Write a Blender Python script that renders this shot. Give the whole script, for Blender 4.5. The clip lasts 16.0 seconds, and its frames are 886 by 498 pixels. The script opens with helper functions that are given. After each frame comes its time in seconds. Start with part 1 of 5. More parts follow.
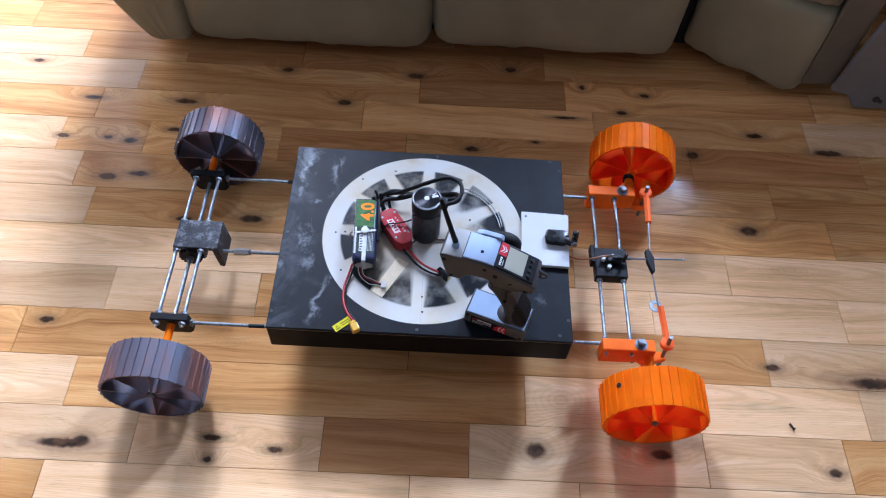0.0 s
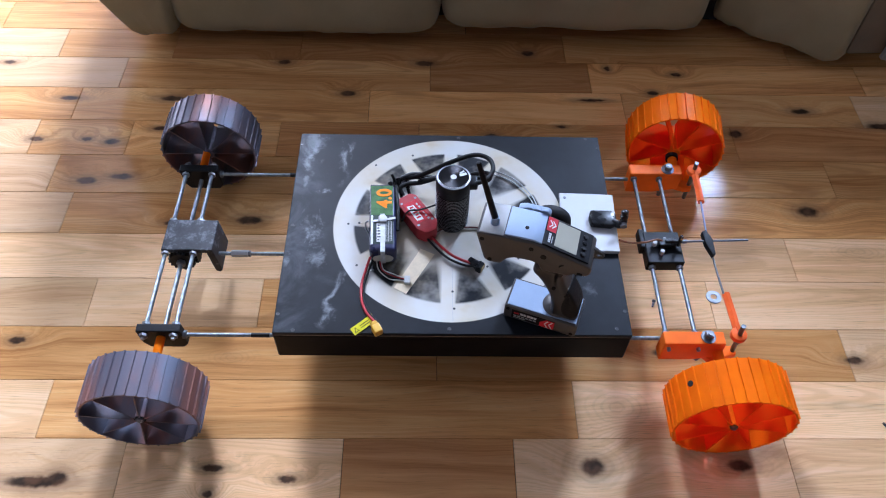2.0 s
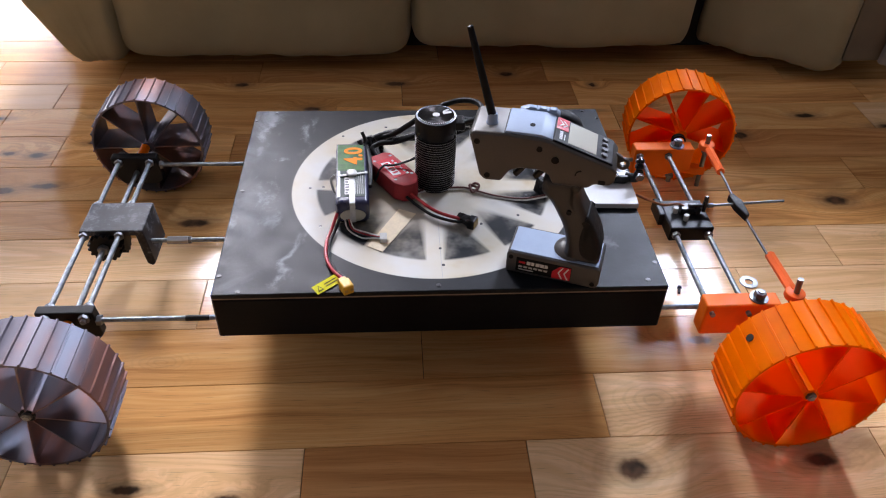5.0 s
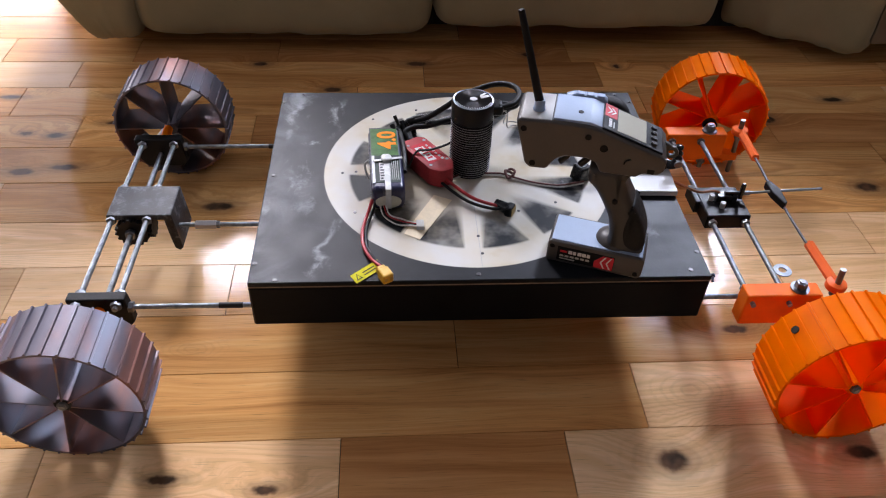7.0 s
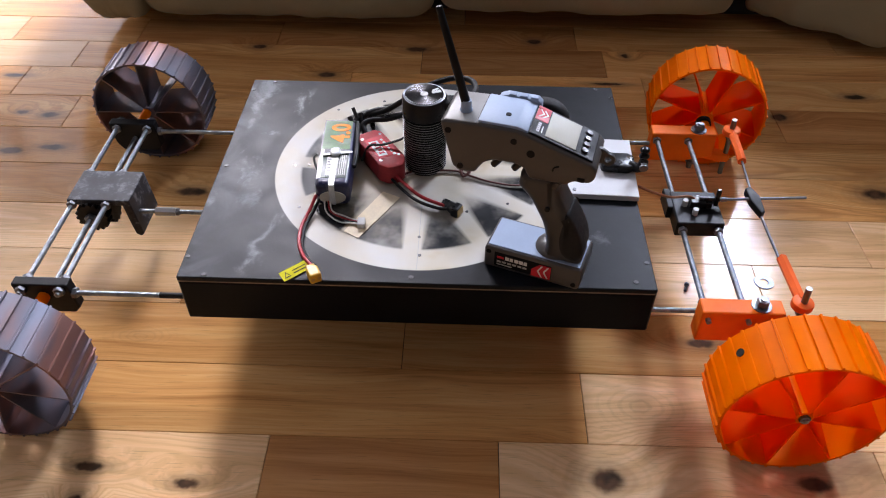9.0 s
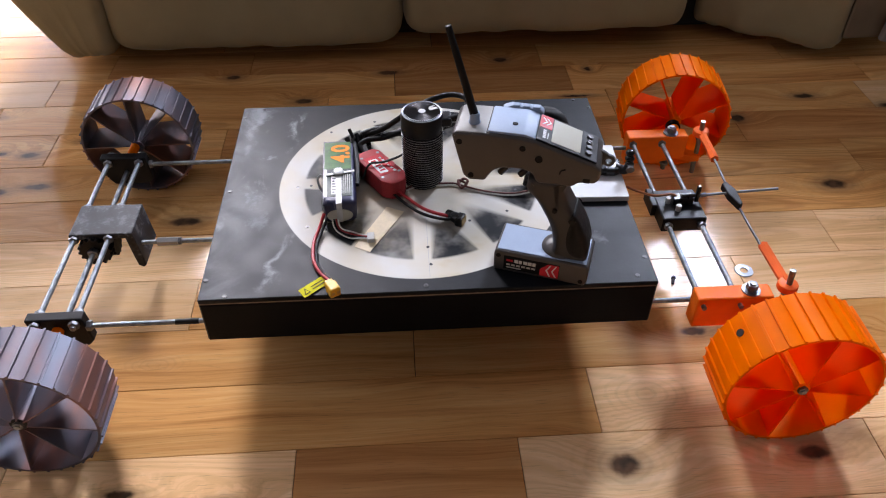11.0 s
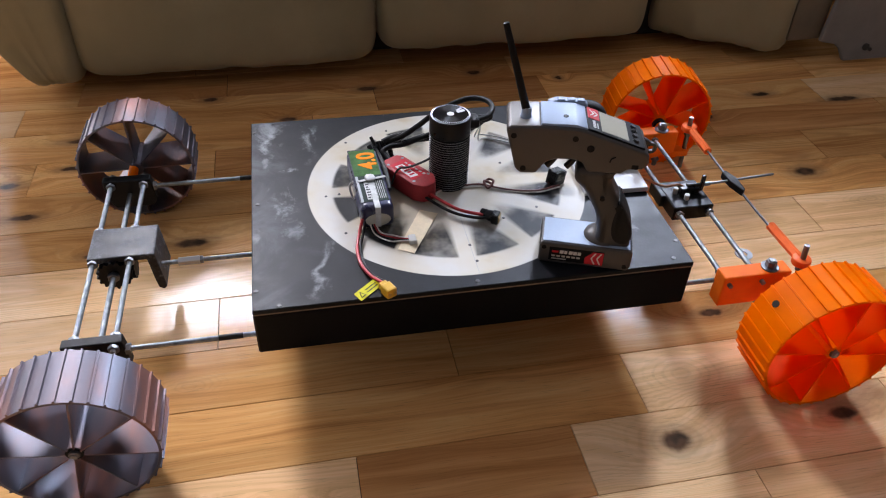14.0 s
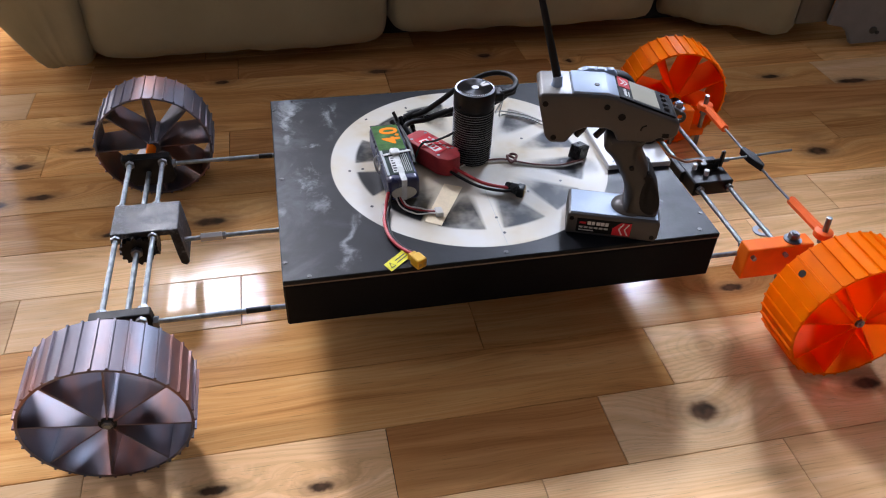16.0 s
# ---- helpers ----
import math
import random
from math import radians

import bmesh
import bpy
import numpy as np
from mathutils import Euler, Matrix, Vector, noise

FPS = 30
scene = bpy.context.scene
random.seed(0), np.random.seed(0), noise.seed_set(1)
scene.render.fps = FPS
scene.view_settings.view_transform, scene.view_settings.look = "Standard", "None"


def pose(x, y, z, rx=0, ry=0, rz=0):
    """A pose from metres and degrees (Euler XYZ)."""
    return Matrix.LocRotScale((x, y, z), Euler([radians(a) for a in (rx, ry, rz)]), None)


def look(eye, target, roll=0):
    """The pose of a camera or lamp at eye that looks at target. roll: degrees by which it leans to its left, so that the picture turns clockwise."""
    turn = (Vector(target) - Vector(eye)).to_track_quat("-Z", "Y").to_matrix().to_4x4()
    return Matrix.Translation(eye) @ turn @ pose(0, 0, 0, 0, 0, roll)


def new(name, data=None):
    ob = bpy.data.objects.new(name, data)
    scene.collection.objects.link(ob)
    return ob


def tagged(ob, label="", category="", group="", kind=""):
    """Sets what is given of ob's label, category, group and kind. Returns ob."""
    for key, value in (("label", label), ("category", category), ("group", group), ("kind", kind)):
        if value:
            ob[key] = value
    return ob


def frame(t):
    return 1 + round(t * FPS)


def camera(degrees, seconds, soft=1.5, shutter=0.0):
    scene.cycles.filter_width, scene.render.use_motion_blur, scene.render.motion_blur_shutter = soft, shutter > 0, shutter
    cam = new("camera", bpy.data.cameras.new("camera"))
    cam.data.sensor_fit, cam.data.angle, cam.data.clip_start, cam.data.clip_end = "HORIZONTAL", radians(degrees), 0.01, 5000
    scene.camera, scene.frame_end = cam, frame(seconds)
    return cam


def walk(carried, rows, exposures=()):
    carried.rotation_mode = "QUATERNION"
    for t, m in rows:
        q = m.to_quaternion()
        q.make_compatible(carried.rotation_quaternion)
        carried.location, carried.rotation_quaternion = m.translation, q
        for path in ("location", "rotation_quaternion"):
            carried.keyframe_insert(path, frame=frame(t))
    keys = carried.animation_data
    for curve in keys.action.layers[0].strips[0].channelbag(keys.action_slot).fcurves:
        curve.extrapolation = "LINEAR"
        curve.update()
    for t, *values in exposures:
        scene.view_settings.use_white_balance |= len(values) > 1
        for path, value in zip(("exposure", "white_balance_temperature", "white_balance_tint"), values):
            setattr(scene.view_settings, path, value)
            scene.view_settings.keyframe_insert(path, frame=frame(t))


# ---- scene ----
cam = camera(60.1, 16.0, 1.1)
PATH = [
    (0, (0.012, -0.744, 1.214), (0.041, 0.377, -0.442), 4.2),
    (0.5, (-0.001, -0.744, 1.192), (0.011, 0.389, -0.456), 3.2),
    (1, (-0.02, -0.747, 1.165), (-0.016, 0.391, -0.479), 2.2),
    (1.5, (-0.033, -0.728, 1.117), (-0.013, 0.43, -0.514), 2.1),
    (2, (-0.036, -0.707, 1.031), (0.006, 0.494, -0.568), 2.2),
    (2.5, (-0.043, -0.705, 0.921), (0.015, 0.556, -0.631), 2.1),
    (3, (-0.041, -0.724, 0.778), (0.036, 0.667, -0.656), 2.0),
    (3.5, (-0.035, -0.753, 0.729), (0.042, 0.749, -0.589), 1.9),
    (4, (-0.023, -0.78, 0.715), (0.067, 0.749, -0.571), 1.8),
    (6.5, (-0.096, -0.745, 0.688), (0.047, 0.754, -0.629), 2.4),
    (7, (-0.093, -0.746, 0.695), (0.037, 0.738, -0.638), 2.6),
    (7.5, (-0.049, -0.734, 0.699), (0.035, 0.74, -0.651), 2.2),
    (8, (-0.009, -0.721, 0.707), (0.017, 0.736, -0.662), 1.6),
    (8.5, (0.022, -0.715, 0.715), (-0.004, 0.73, -0.667), 0.8),
    (9, (0.043, -0.712, 0.7), (0.0, 0.733, -0.681), 0.4),
    (9.5, (0.041, -0.711, 0.707), (-0.002, 0.74, -0.669), -0.2),
    (12, (-0.092, -0.773, 0.713), (0.128, 0.718, -0.601), 1.4),
    (12.5, (-0.121, -0.774, 0.704), (0.142, 0.713, -0.607), 1.9),
    (13, (-0.136, -0.771, 0.702), (0.149, 0.717, -0.603), 2.0),
    (13.5, (-0.153, -0.765, 0.699), (0.157, 0.721, -0.603), 2.2),
    (14, (-0.171, -0.763, 0.695), (0.156, 0.741, -0.582), 2.0),
    (14.5, (-0.201, -0.758, 0.687), (0.14, 0.747, -0.585), 1.7),
    (15, (-0.219, -0.753, 0.675), (0.136, 0.742, -0.605), 1.9),
    (15.5, (-0.222, -0.758, 0.665), (0.137, 0.735, -0.617), 2.2),
    (16, (-0.213, -0.773, 0.672), (0.136, 0.723, -0.609), 2.3),
]
EXPOSURES = [(0, -0.79, 5600, 21), (1.5, -0.80, 5650, 21), (2.5, -0.82, 5900, 21), (4, -0.88, 6850, 23), (9.5, -0.93, 7050, 25), (12.5, -0.86, 7100, 23), (16, -0.88, 6750, 22)]
walk(cam, [(t, look(eye, target, roll)) for t, eye, target, roll in PATH], EXPOSURES)

# Light: a wide window in the wall behind the sofa, bright overcast sky.
world = bpy.data.worlds.new("sky")
scene.world = world
world.use_nodes = True
wn = world.node_tree
sky = wn.nodes.new("ShaderNodeTexSky")
sky.sky_type = "NISHITA"
sky.sun_disc = False
sky.sun_elevation = radians(38)
sky.sun_rotation = radians(8)
wn.links.new(sky.outputs["Color"], wn.nodes["Background"].inputs["Color"])
wn.nodes["Background"].inputs["Strength"].default_value = 0.12

WALL_Y, WIN_Z0, WIN_Z1 = 2.45, 0.95, 2.15  # sills and heads of the windows
WINDOWS = ((-3.10, -1.46, 0.08, 3.05), (-1.22, -0.43, 1.35, 2.56), (1.36, 1.98, 1.60, 2.78))
# lamps set in the openings: bright low in the door, dimmer above, strongest in windows
OPENING_LAMPS = ((-3.10, -1.46, 0.08, 0.88, 118), (-3.10, -1.46, 0.88, 3.05, 29), (-1.22, -0.43, 1.35, 2.56, 830), (1.36, 1.98, 1.60, 2.78, 900))
# extents of the west and south windows, both unseen and added for fill
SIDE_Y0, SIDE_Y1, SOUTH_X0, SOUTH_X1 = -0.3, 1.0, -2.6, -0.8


def daylight(middle, aim, wide, high, glow, tone=(0.775, 0.885, 1.01)):
    lamp = bpy.data.lights.new("window_light", "AREA")
    lamp.shape, lamp.size, lamp.size_y = "RECTANGLE", wide - 0.02, high - 0.02
    lamp.energy, lamp.color = glow * lamp.size * lamp.size_y, tone
    new("window_light", lamp).matrix_world = look(middle, aim)


for wx0, wx1, wz0, wz1, glow in OPENING_LAMPS:
    wx, wz = (wx0 + wx1) / 2, (wz0 + wz1) / 2
    daylight((wx, WALL_Y + 0.11, wz), (wx, 0, wz), wx1 - wx0, wz1 - wz0, glow, (0.70, 0.88, 1.10) if wx > 0 else (0.79, 0.885, 1.0))
# weak fill lamps in the added west and south windows
daylight((-3.71, (SIDE_Y0 + SIDE_Y1) / 2, 1.55), (0, (SIDE_Y0 + SIDE_Y1) / 2, 1.55), SIDE_Y1 - SIDE_Y0, WIN_Z1 - WIN_Z0, 14)
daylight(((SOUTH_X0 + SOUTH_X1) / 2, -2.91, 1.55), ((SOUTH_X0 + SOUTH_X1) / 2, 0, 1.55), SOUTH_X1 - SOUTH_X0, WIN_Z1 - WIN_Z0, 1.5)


# ---- node helpers ----
def material(name, rough=0.5, metal=0.0, color=(0.5, 0.5, 0.5), spec=0.5):
    m = bpy.data.materials.new(name)
    m.use_nodes = True
    b = m.node_tree.nodes["Principled BSDF"]
    b.inputs["Base Color"].default_value = (*color, 1)
    b.inputs["Roughness"].default_value = rough
    b.inputs["Metallic"].default_value = metal
    b.inputs["Specular IOR Level"].default_value = spec
    return m, m.node_tree, b


def put(nt, socket, value):
    if isinstance(value, bpy.types.NodeSocket):
        nt.links.new(value, socket)
    elif isinstance(value, tuple) and len(value) == 3 and socket.type == "RGBA":
        socket.default_value = (*value, 1)
    else:
        socket.default_value = value


def calc(nt, op, a, b=0.0, clamp=False):
    n = nt.nodes.new("ShaderNodeMath")
    n.operation, n.use_clamp = op, clamp
    put(nt, n.inputs[0], a)
    put(nt, n.inputs[1], b)
    return n.outputs[0]


def vec(nt, op, a, b=(0.0, 0.0, 0.0)):
    n = nt.nodes.new("ShaderNodeVectorMath")
    n.operation = op
    put(nt, n.inputs[0], a)
    put(nt, n.inputs[1], b)
    return n.outputs["Value"] if op in ("LENGTH", "DISTANCE", "DOT_PRODUCT") else n.outputs["Vector"]


def grain(nt, where, scale, detail=3.0, rough=0.5, warp=0.0):
    n = nt.nodes.new("ShaderNodeTexNoise")
    put(nt, n.inputs["Vector"], where)
    n.inputs["Scale"].default_value, n.inputs["Detail"].default_value = scale, detail
    n.inputs["Roughness"].default_value, n.inputs["Distortion"].default_value = rough, warp
    return n.outputs["Fac"]


def ramp(nt, fac, stops):
    n = nt.nodes.new("ShaderNodeValToRGB")
    put(nt, n.inputs["Fac"], fac)
    e = n.color_ramp.elements
    while len(e) < len(stops):
        e.new(0.5)
    for item, (at, c) in zip(e, stops):
        item.position, item.color = at, (*c, 1)
    return n.outputs["Color"]


def span(nt, v, a, b, lo=0.0, hi=1.0):
    n = nt.nodes.new("ShaderNodeMapRange")
    n.interpolation_type = "SMOOTHSTEP"
    put(nt, n.inputs["Value"], v)
    for key, x in (("From Min", a), ("From Max", b), ("To Min", lo), ("To Max", hi)):
        put(nt, n.inputs[key], x)
    return n.outputs["Result"]


def blend(nt, fac, a, b, kind="MIX"):
    n = nt.nodes.new("ShaderNodeMix")
    n.data_type, n.blend_type = "RGBA", kind
    put(nt, n.inputs["Factor"], fac)
    put(nt, n.inputs["A"].node.inputs[6], a)
    put(nt, n.inputs["B"].node.inputs[7], b)
    return n.outputs[2]


def bump(nt, bsdf, height, strength, dist=0.001):
    n = nt.nodes.new("ShaderNodeBump")
    n.inputs["Strength"].default_value, n.inputs["Distance"].default_value = strength, dist
    put(nt, n.inputs["Height"], height)
    nt.links.new(n.outputs["Normal"], bsdf.inputs["Normal"])


def place(nt):
    return nt.nodes.new("ShaderNodeNewGeometry").outputs["Position"]


def local(nt):
    return nt.nodes.new("ShaderNodeTexCoord").outputs["Object"]


def split(nt, v):
    n = nt.nodes.new("ShaderNodeSeparateXYZ")
    put(nt, n.inputs[0], v)
    return n.outputs


def join(nt, x, y, z):
    n = nt.nodes.new("ShaderNodeCombineXYZ")
    for s, v in zip(n.inputs, (x, y, z)):
        put(nt, s, v)
    return n.outputs[0]


def plain(name, color, rough=0.5, metal=0.0, scale=60.0, vary=0.15, relief=0.1, spec=0.5, fleck=400.0):
    """A surface with grain at two scales."""
    m, nt, b = material(name, rough, metal, color, spec)
    p = local(nt)
    big, fine = grain(nt, p, scale, 3), grain(nt, p, fleck, 2)
    both = calc(nt, "ADD", calc(nt, "MULTIPLY", big, 0.7), calc(nt, "MULTIPLY", fine, 0.3))
    dark = tuple(c * (1 - vary) for c in color)
    light = tuple(min(1, c * (1 + vary)) for c in color)
    put(nt, b.inputs["Base Color"], ramp(nt, both, ((0.3, dark), (0.7, light))))
    put(nt, b.inputs["Roughness"], span(nt, big, 0.3, 0.7, max(0.03, rough - 0.08), min(1, rough + 0.08)))
    bump(nt, b, fine, relief, 0.0006)
    return m


# ---- materials ----
PITCH, FIRST = 0.0912, -0.3605  # width of a floorboard, and where a row begins
KNOTS_NEAR = ((-.659, -.115, .016, .008), (-.565, -.334, .05, .010), (-.535, -.330, .018, .012), (-.328, -.314, .02, .006), (-.224, -.329, .016, .007),
              (-.328, -.35, .008, .006), (.198, -.31, .021, .016), (.406, -.307, .022, .011), (.69, -.324, .014, .009), (.624, -.139, .018, .008),
              (.797, -.161, .05, .014), (.638, .158, .023, .014), (-.47, .117, .02, .007), (-.341, .125, .028, .011), (-.644, .212, .022, .010),
              (-.584, .222, .025, .009), (.328, -.128, .02, .008), (.40, -.212, .012, .006))
SWIRLS = ((-.330, -.142, .036, .018), (.70, .070, .050, .018), (.245, -.220, .050, .034))
KNOTS_FAR = ((-.622, .309, .018, .009), (-.67, .315, .012, .006), (-.763, .313, .016, .008), (-.732, .425, .024, .007), (-.534, .428, .03, .009),
             (-.195, .45, .018, .010), (-.331, .542, .016, .009), (-.045, .544, .022, .010), (.17, .581, .016, .010), (.331, .537, .008, .009),
             (.414, .464, .014, .008), (-.539, .345, .02, .007), (.288, .44, .034, .005), (.699, .416, .022, .009), (.47, .521, .014, .007),
             (.219, .364, .012, .004), (.085, .335, .02, .009), (.851, .377, .04, .010), (.554, .351, .016, .012), (-.882, .529, .016, .007))


def wood(name, pale, mid, deep, joined=False):
    m, nt, b = material(name, 0.3, spec=0.08)
    p = place(nt)
    seed = nt.nodes.new("ShaderNodeNewGeometry").outputs["Random Per Island"] if joined else nt.nodes.new("ShaderNodeObjectInfo").outputs["Random"]
    shift = join(nt, calc(nt, "MULTIPLY", seed, 37.0), calc(nt, "MULTIPLY", seed, 11.0), 0.0)
    wob = vec(nt, "SCALE", join(nt, grain(nt, p, 90.0, 2), grain(nt, vec(nt, "ADD", p, (7.1, 3.3, 0.0)), 90.0, 2), 0.0))
    wob.node.inputs["Scale"].default_value = 0.007
    q = vec(nt, "ADD", vec(nt, "ADD", p, wob), (-0.0035, -0.0035, 0.0))
    near = None
    for x, y, rx, ry in (*KNOTS_NEAR, *KNOTS_FAR):
        d = vec(nt, "LENGTH", vec(nt, "MULTIPLY", vec(nt, "SUBTRACT", q, (x, y, 0.0)), (1 / rx, 1 / ry, 0.0)))
        near = d if near is None else calc(nt, "MINIMUM", near, d)
    soft = None
    for x, y, rx, ry in SWIRLS:
        d = vec(nt, "LENGTH", vec(nt, "MULTIPLY", vec(nt, "SUBTRACT", q, (x, y, 0.0)), (1 / rx, 1 / ry, 0.0)))
        soft = d if soft is None else calc(nt, "MINIMUM", soft, d)
    s = split(nt, vec(nt, "ADD", p, shift))
    swirl = span(nt, near, 0.6, 5.0, 0.028, 0.0)
    drift = calc(nt, "MULTIPLY", grain(nt, join(nt, calc(nt, "MULTIPLY", s[0], 2.2), calc(nt, "MULTIPLY", s[1], 9.0), 0.0), 1.0, 2), 0.07)
    yy = calc(nt, "ADD", calc(nt, "ADD", s[1], drift), swirl)
    streak = grain(nt, join(nt, calc(nt, "MULTIPLY", s[0], 3.0), calc(nt, "MULTIPLY", yy, 75.0), seed), 1.0, 4, 0.62)
    figure = grain(nt, join(nt, calc(nt, "MULTIPLY", s[0], 1.6), calc(nt, "MULTIPLY", yy, 22.0), seed), 1.0, 3, 0.55, 0.6)
    pores = grain(nt, join(nt, calc(nt, "MULTIPLY", s[0], 28.0), calc(nt, "MULTIPLY", s[1], 900.0), 0.0), 1.0, 2)
    fine = grain(nt, join(nt, calc(nt, "MULTIPLY", s[0], 7.0), calc(nt, "MULTIPLY", yy, 330.0), seed), 1.0, 3, 0.6)
    fac = calc(nt, "ADD", calc(nt, "ADD", calc(nt, "MULTIPLY", streak, 0.34), calc(nt, "MULTIPLY", figure, 0.44)), calc(nt, "MULTIPLY", fine, 0.22))
    c = ramp(nt, fac, ((0.34, deep), (0.48, mid), (0.62, pale)))
    # arched rings of plain-sawn boards
    u = split(nt, local(nt))
    across = calc(nt, "SUBTRACT", calc(nt, "FRACT", calc(nt, "DIVIDE", calc(nt, "SUBTRACT", calc(nt, "ADD", u[1], swirl), FIRST), PITCH)), 0.5)
    across = calc(nt, "ADD", across, calc(nt, "MULTIPLY", calc(nt, "SUBTRACT", calc(nt, "FRACT", calc(nt, "MULTIPLY", seed, 17.3)), 0.5), 0.9))
    sway = grain(nt, join(nt, calc(nt, "MULTIPLY", s[0], 5.0), calc(nt, "MULTIPLY", s[1], 16.0), seed), 1.0, 3, 0.5)
    phase = calc(nt, "ADD", calc(nt, "ADD", calc(nt, "MULTIPLY", s[0], 9.0), calc(nt, "MULTIPLY", calc(nt, "MULTIPLY", across, across), 26.0)), calc(nt, "MULTIPLY", sway, 3.0))
    arch = span(nt, calc(nt, "SINE", calc(nt, "MULTIPLY", phase, 2 * math.pi)), -0.2, 1.0)
    show = span(nt, calc(nt, "FRACT", calc(nt, "MULTIPLY", seed, 7.7)), 0.15, 0.9, 0.06, 0.42)
    c = blend(nt, calc(nt, "MULTIPLY", calc(nt, "MULTIPLY", arch, show), span(nt, fine, 0.3, 0.65, 0.5, 1.0)), c, deep)
    tone = span(nt, seed, 0.0, 1.0, 0.62 if joined else 0.80, 1.22 if joined else 1.12)
    c = blend(nt, 1.0, c, join(nt, tone, calc(nt, "MULTIPLY", tone, 0.99), calc(nt, "MULTIPLY", tone, 0.97)), "MULTIPLY")
    stain = calc(nt, "MULTIPLY", span(nt, grain(nt, join(nt, calc(nt, "MULTIPLY", s[0], 4.0), calc(nt, "MULTIPLY", s[1], 14.0), seed), 1.0, 3), 0.60, 0.78), 0.40)
    c = blend(nt, stain, c, (0.16, 0.075, 0.03))
    c = blend(nt, span(nt, pores, 0.60, 0.72, 0.0, 0.32), c, (0.10, 0.05, 0.02))
    wave = calc(nt, "SINE", calc(nt, "ADD", calc(nt, "MULTIPLY", near, 9.0), calc(nt, "MULTIPLY", grain(nt, p, 34.0, 2), 5.0)))
    rings = calc(nt, "MULTIPLY", span(nt, wave, 0.0, 1.0), span(nt, near, 0.9, 4.2, 0.11, 0.0))
    c = blend(nt, rings, c, (0.24, 0.105, 0.042))
    whorl = calc(nt, "SINE", calc(nt, "ADD", calc(nt, "MULTIPLY", soft, 26.0), calc(nt, "MULTIPLY", grain(nt, p, 30.0, 2), 4.0)))
    c = blend(nt, calc(nt, "MULTIPLY", span(nt, whorl, 0.1, 1.0), span(nt, soft, 0.2, 1.7, 0.12, 0.0)), c, (0.17, 0.075, 0.03))
    c = blend(nt, span(nt, soft, 0.1, 1.1, 0.14, 0.0), c, (0.20, 0.09, 0.036))
    c = blend(nt, span(nt, near, 0.7, 2.3, 0.46, 0.0), c, (0.17, 0.092, 0.052))
    core = ramp(nt, grain(nt, p, 45.0, 2), ((0.40, (0.026, 0.018, 0.014)), (0.62, (0.10, 0.050, 0.028))))
    c = blend(nt, span(nt, near, 0.48, 1.05, 0.95, 0.0), c, core)
    put(nt, b.inputs["Base Color"], c)
    scuffs = grain(nt, p, 6.0, 4)
    put(nt, b.inputs["Roughness"], span(nt, calc(nt, "ADD", calc(nt, "MULTIPLY", scuffs, 0.7), calc(nt, "MULTIPLY", pores, 0.3)), 0.3, 0.7, 0.07, 0.17))
    bump(nt, b, calc(nt, "ADD", streak, calc(nt, "MULTIPLY", pores, 0.5)), 0.07, 0.0006)
    return m


WOOD_MID = wood("plank_honey", (0.85, 0.500, 0.215), (0.72, 0.358, 0.124), (0.42, 0.163, 0.049))
WOOD_FAR = wood("plank_far", (0.85, 0.500, 0.215), (0.72, 0.358, 0.124), (0.42, 0.163, 0.049), True)
WOOD_PALE = wood("plank_pale", (0.92, 0.635, 0.375), (0.83, 0.515, 0.268), (0.61, 0.338, 0.150))
WOOD_DARK = wood("plank_brown", (0.62, 0.317, 0.124), (0.50, 0.226, 0.079), (0.31, 0.123, 0.040))


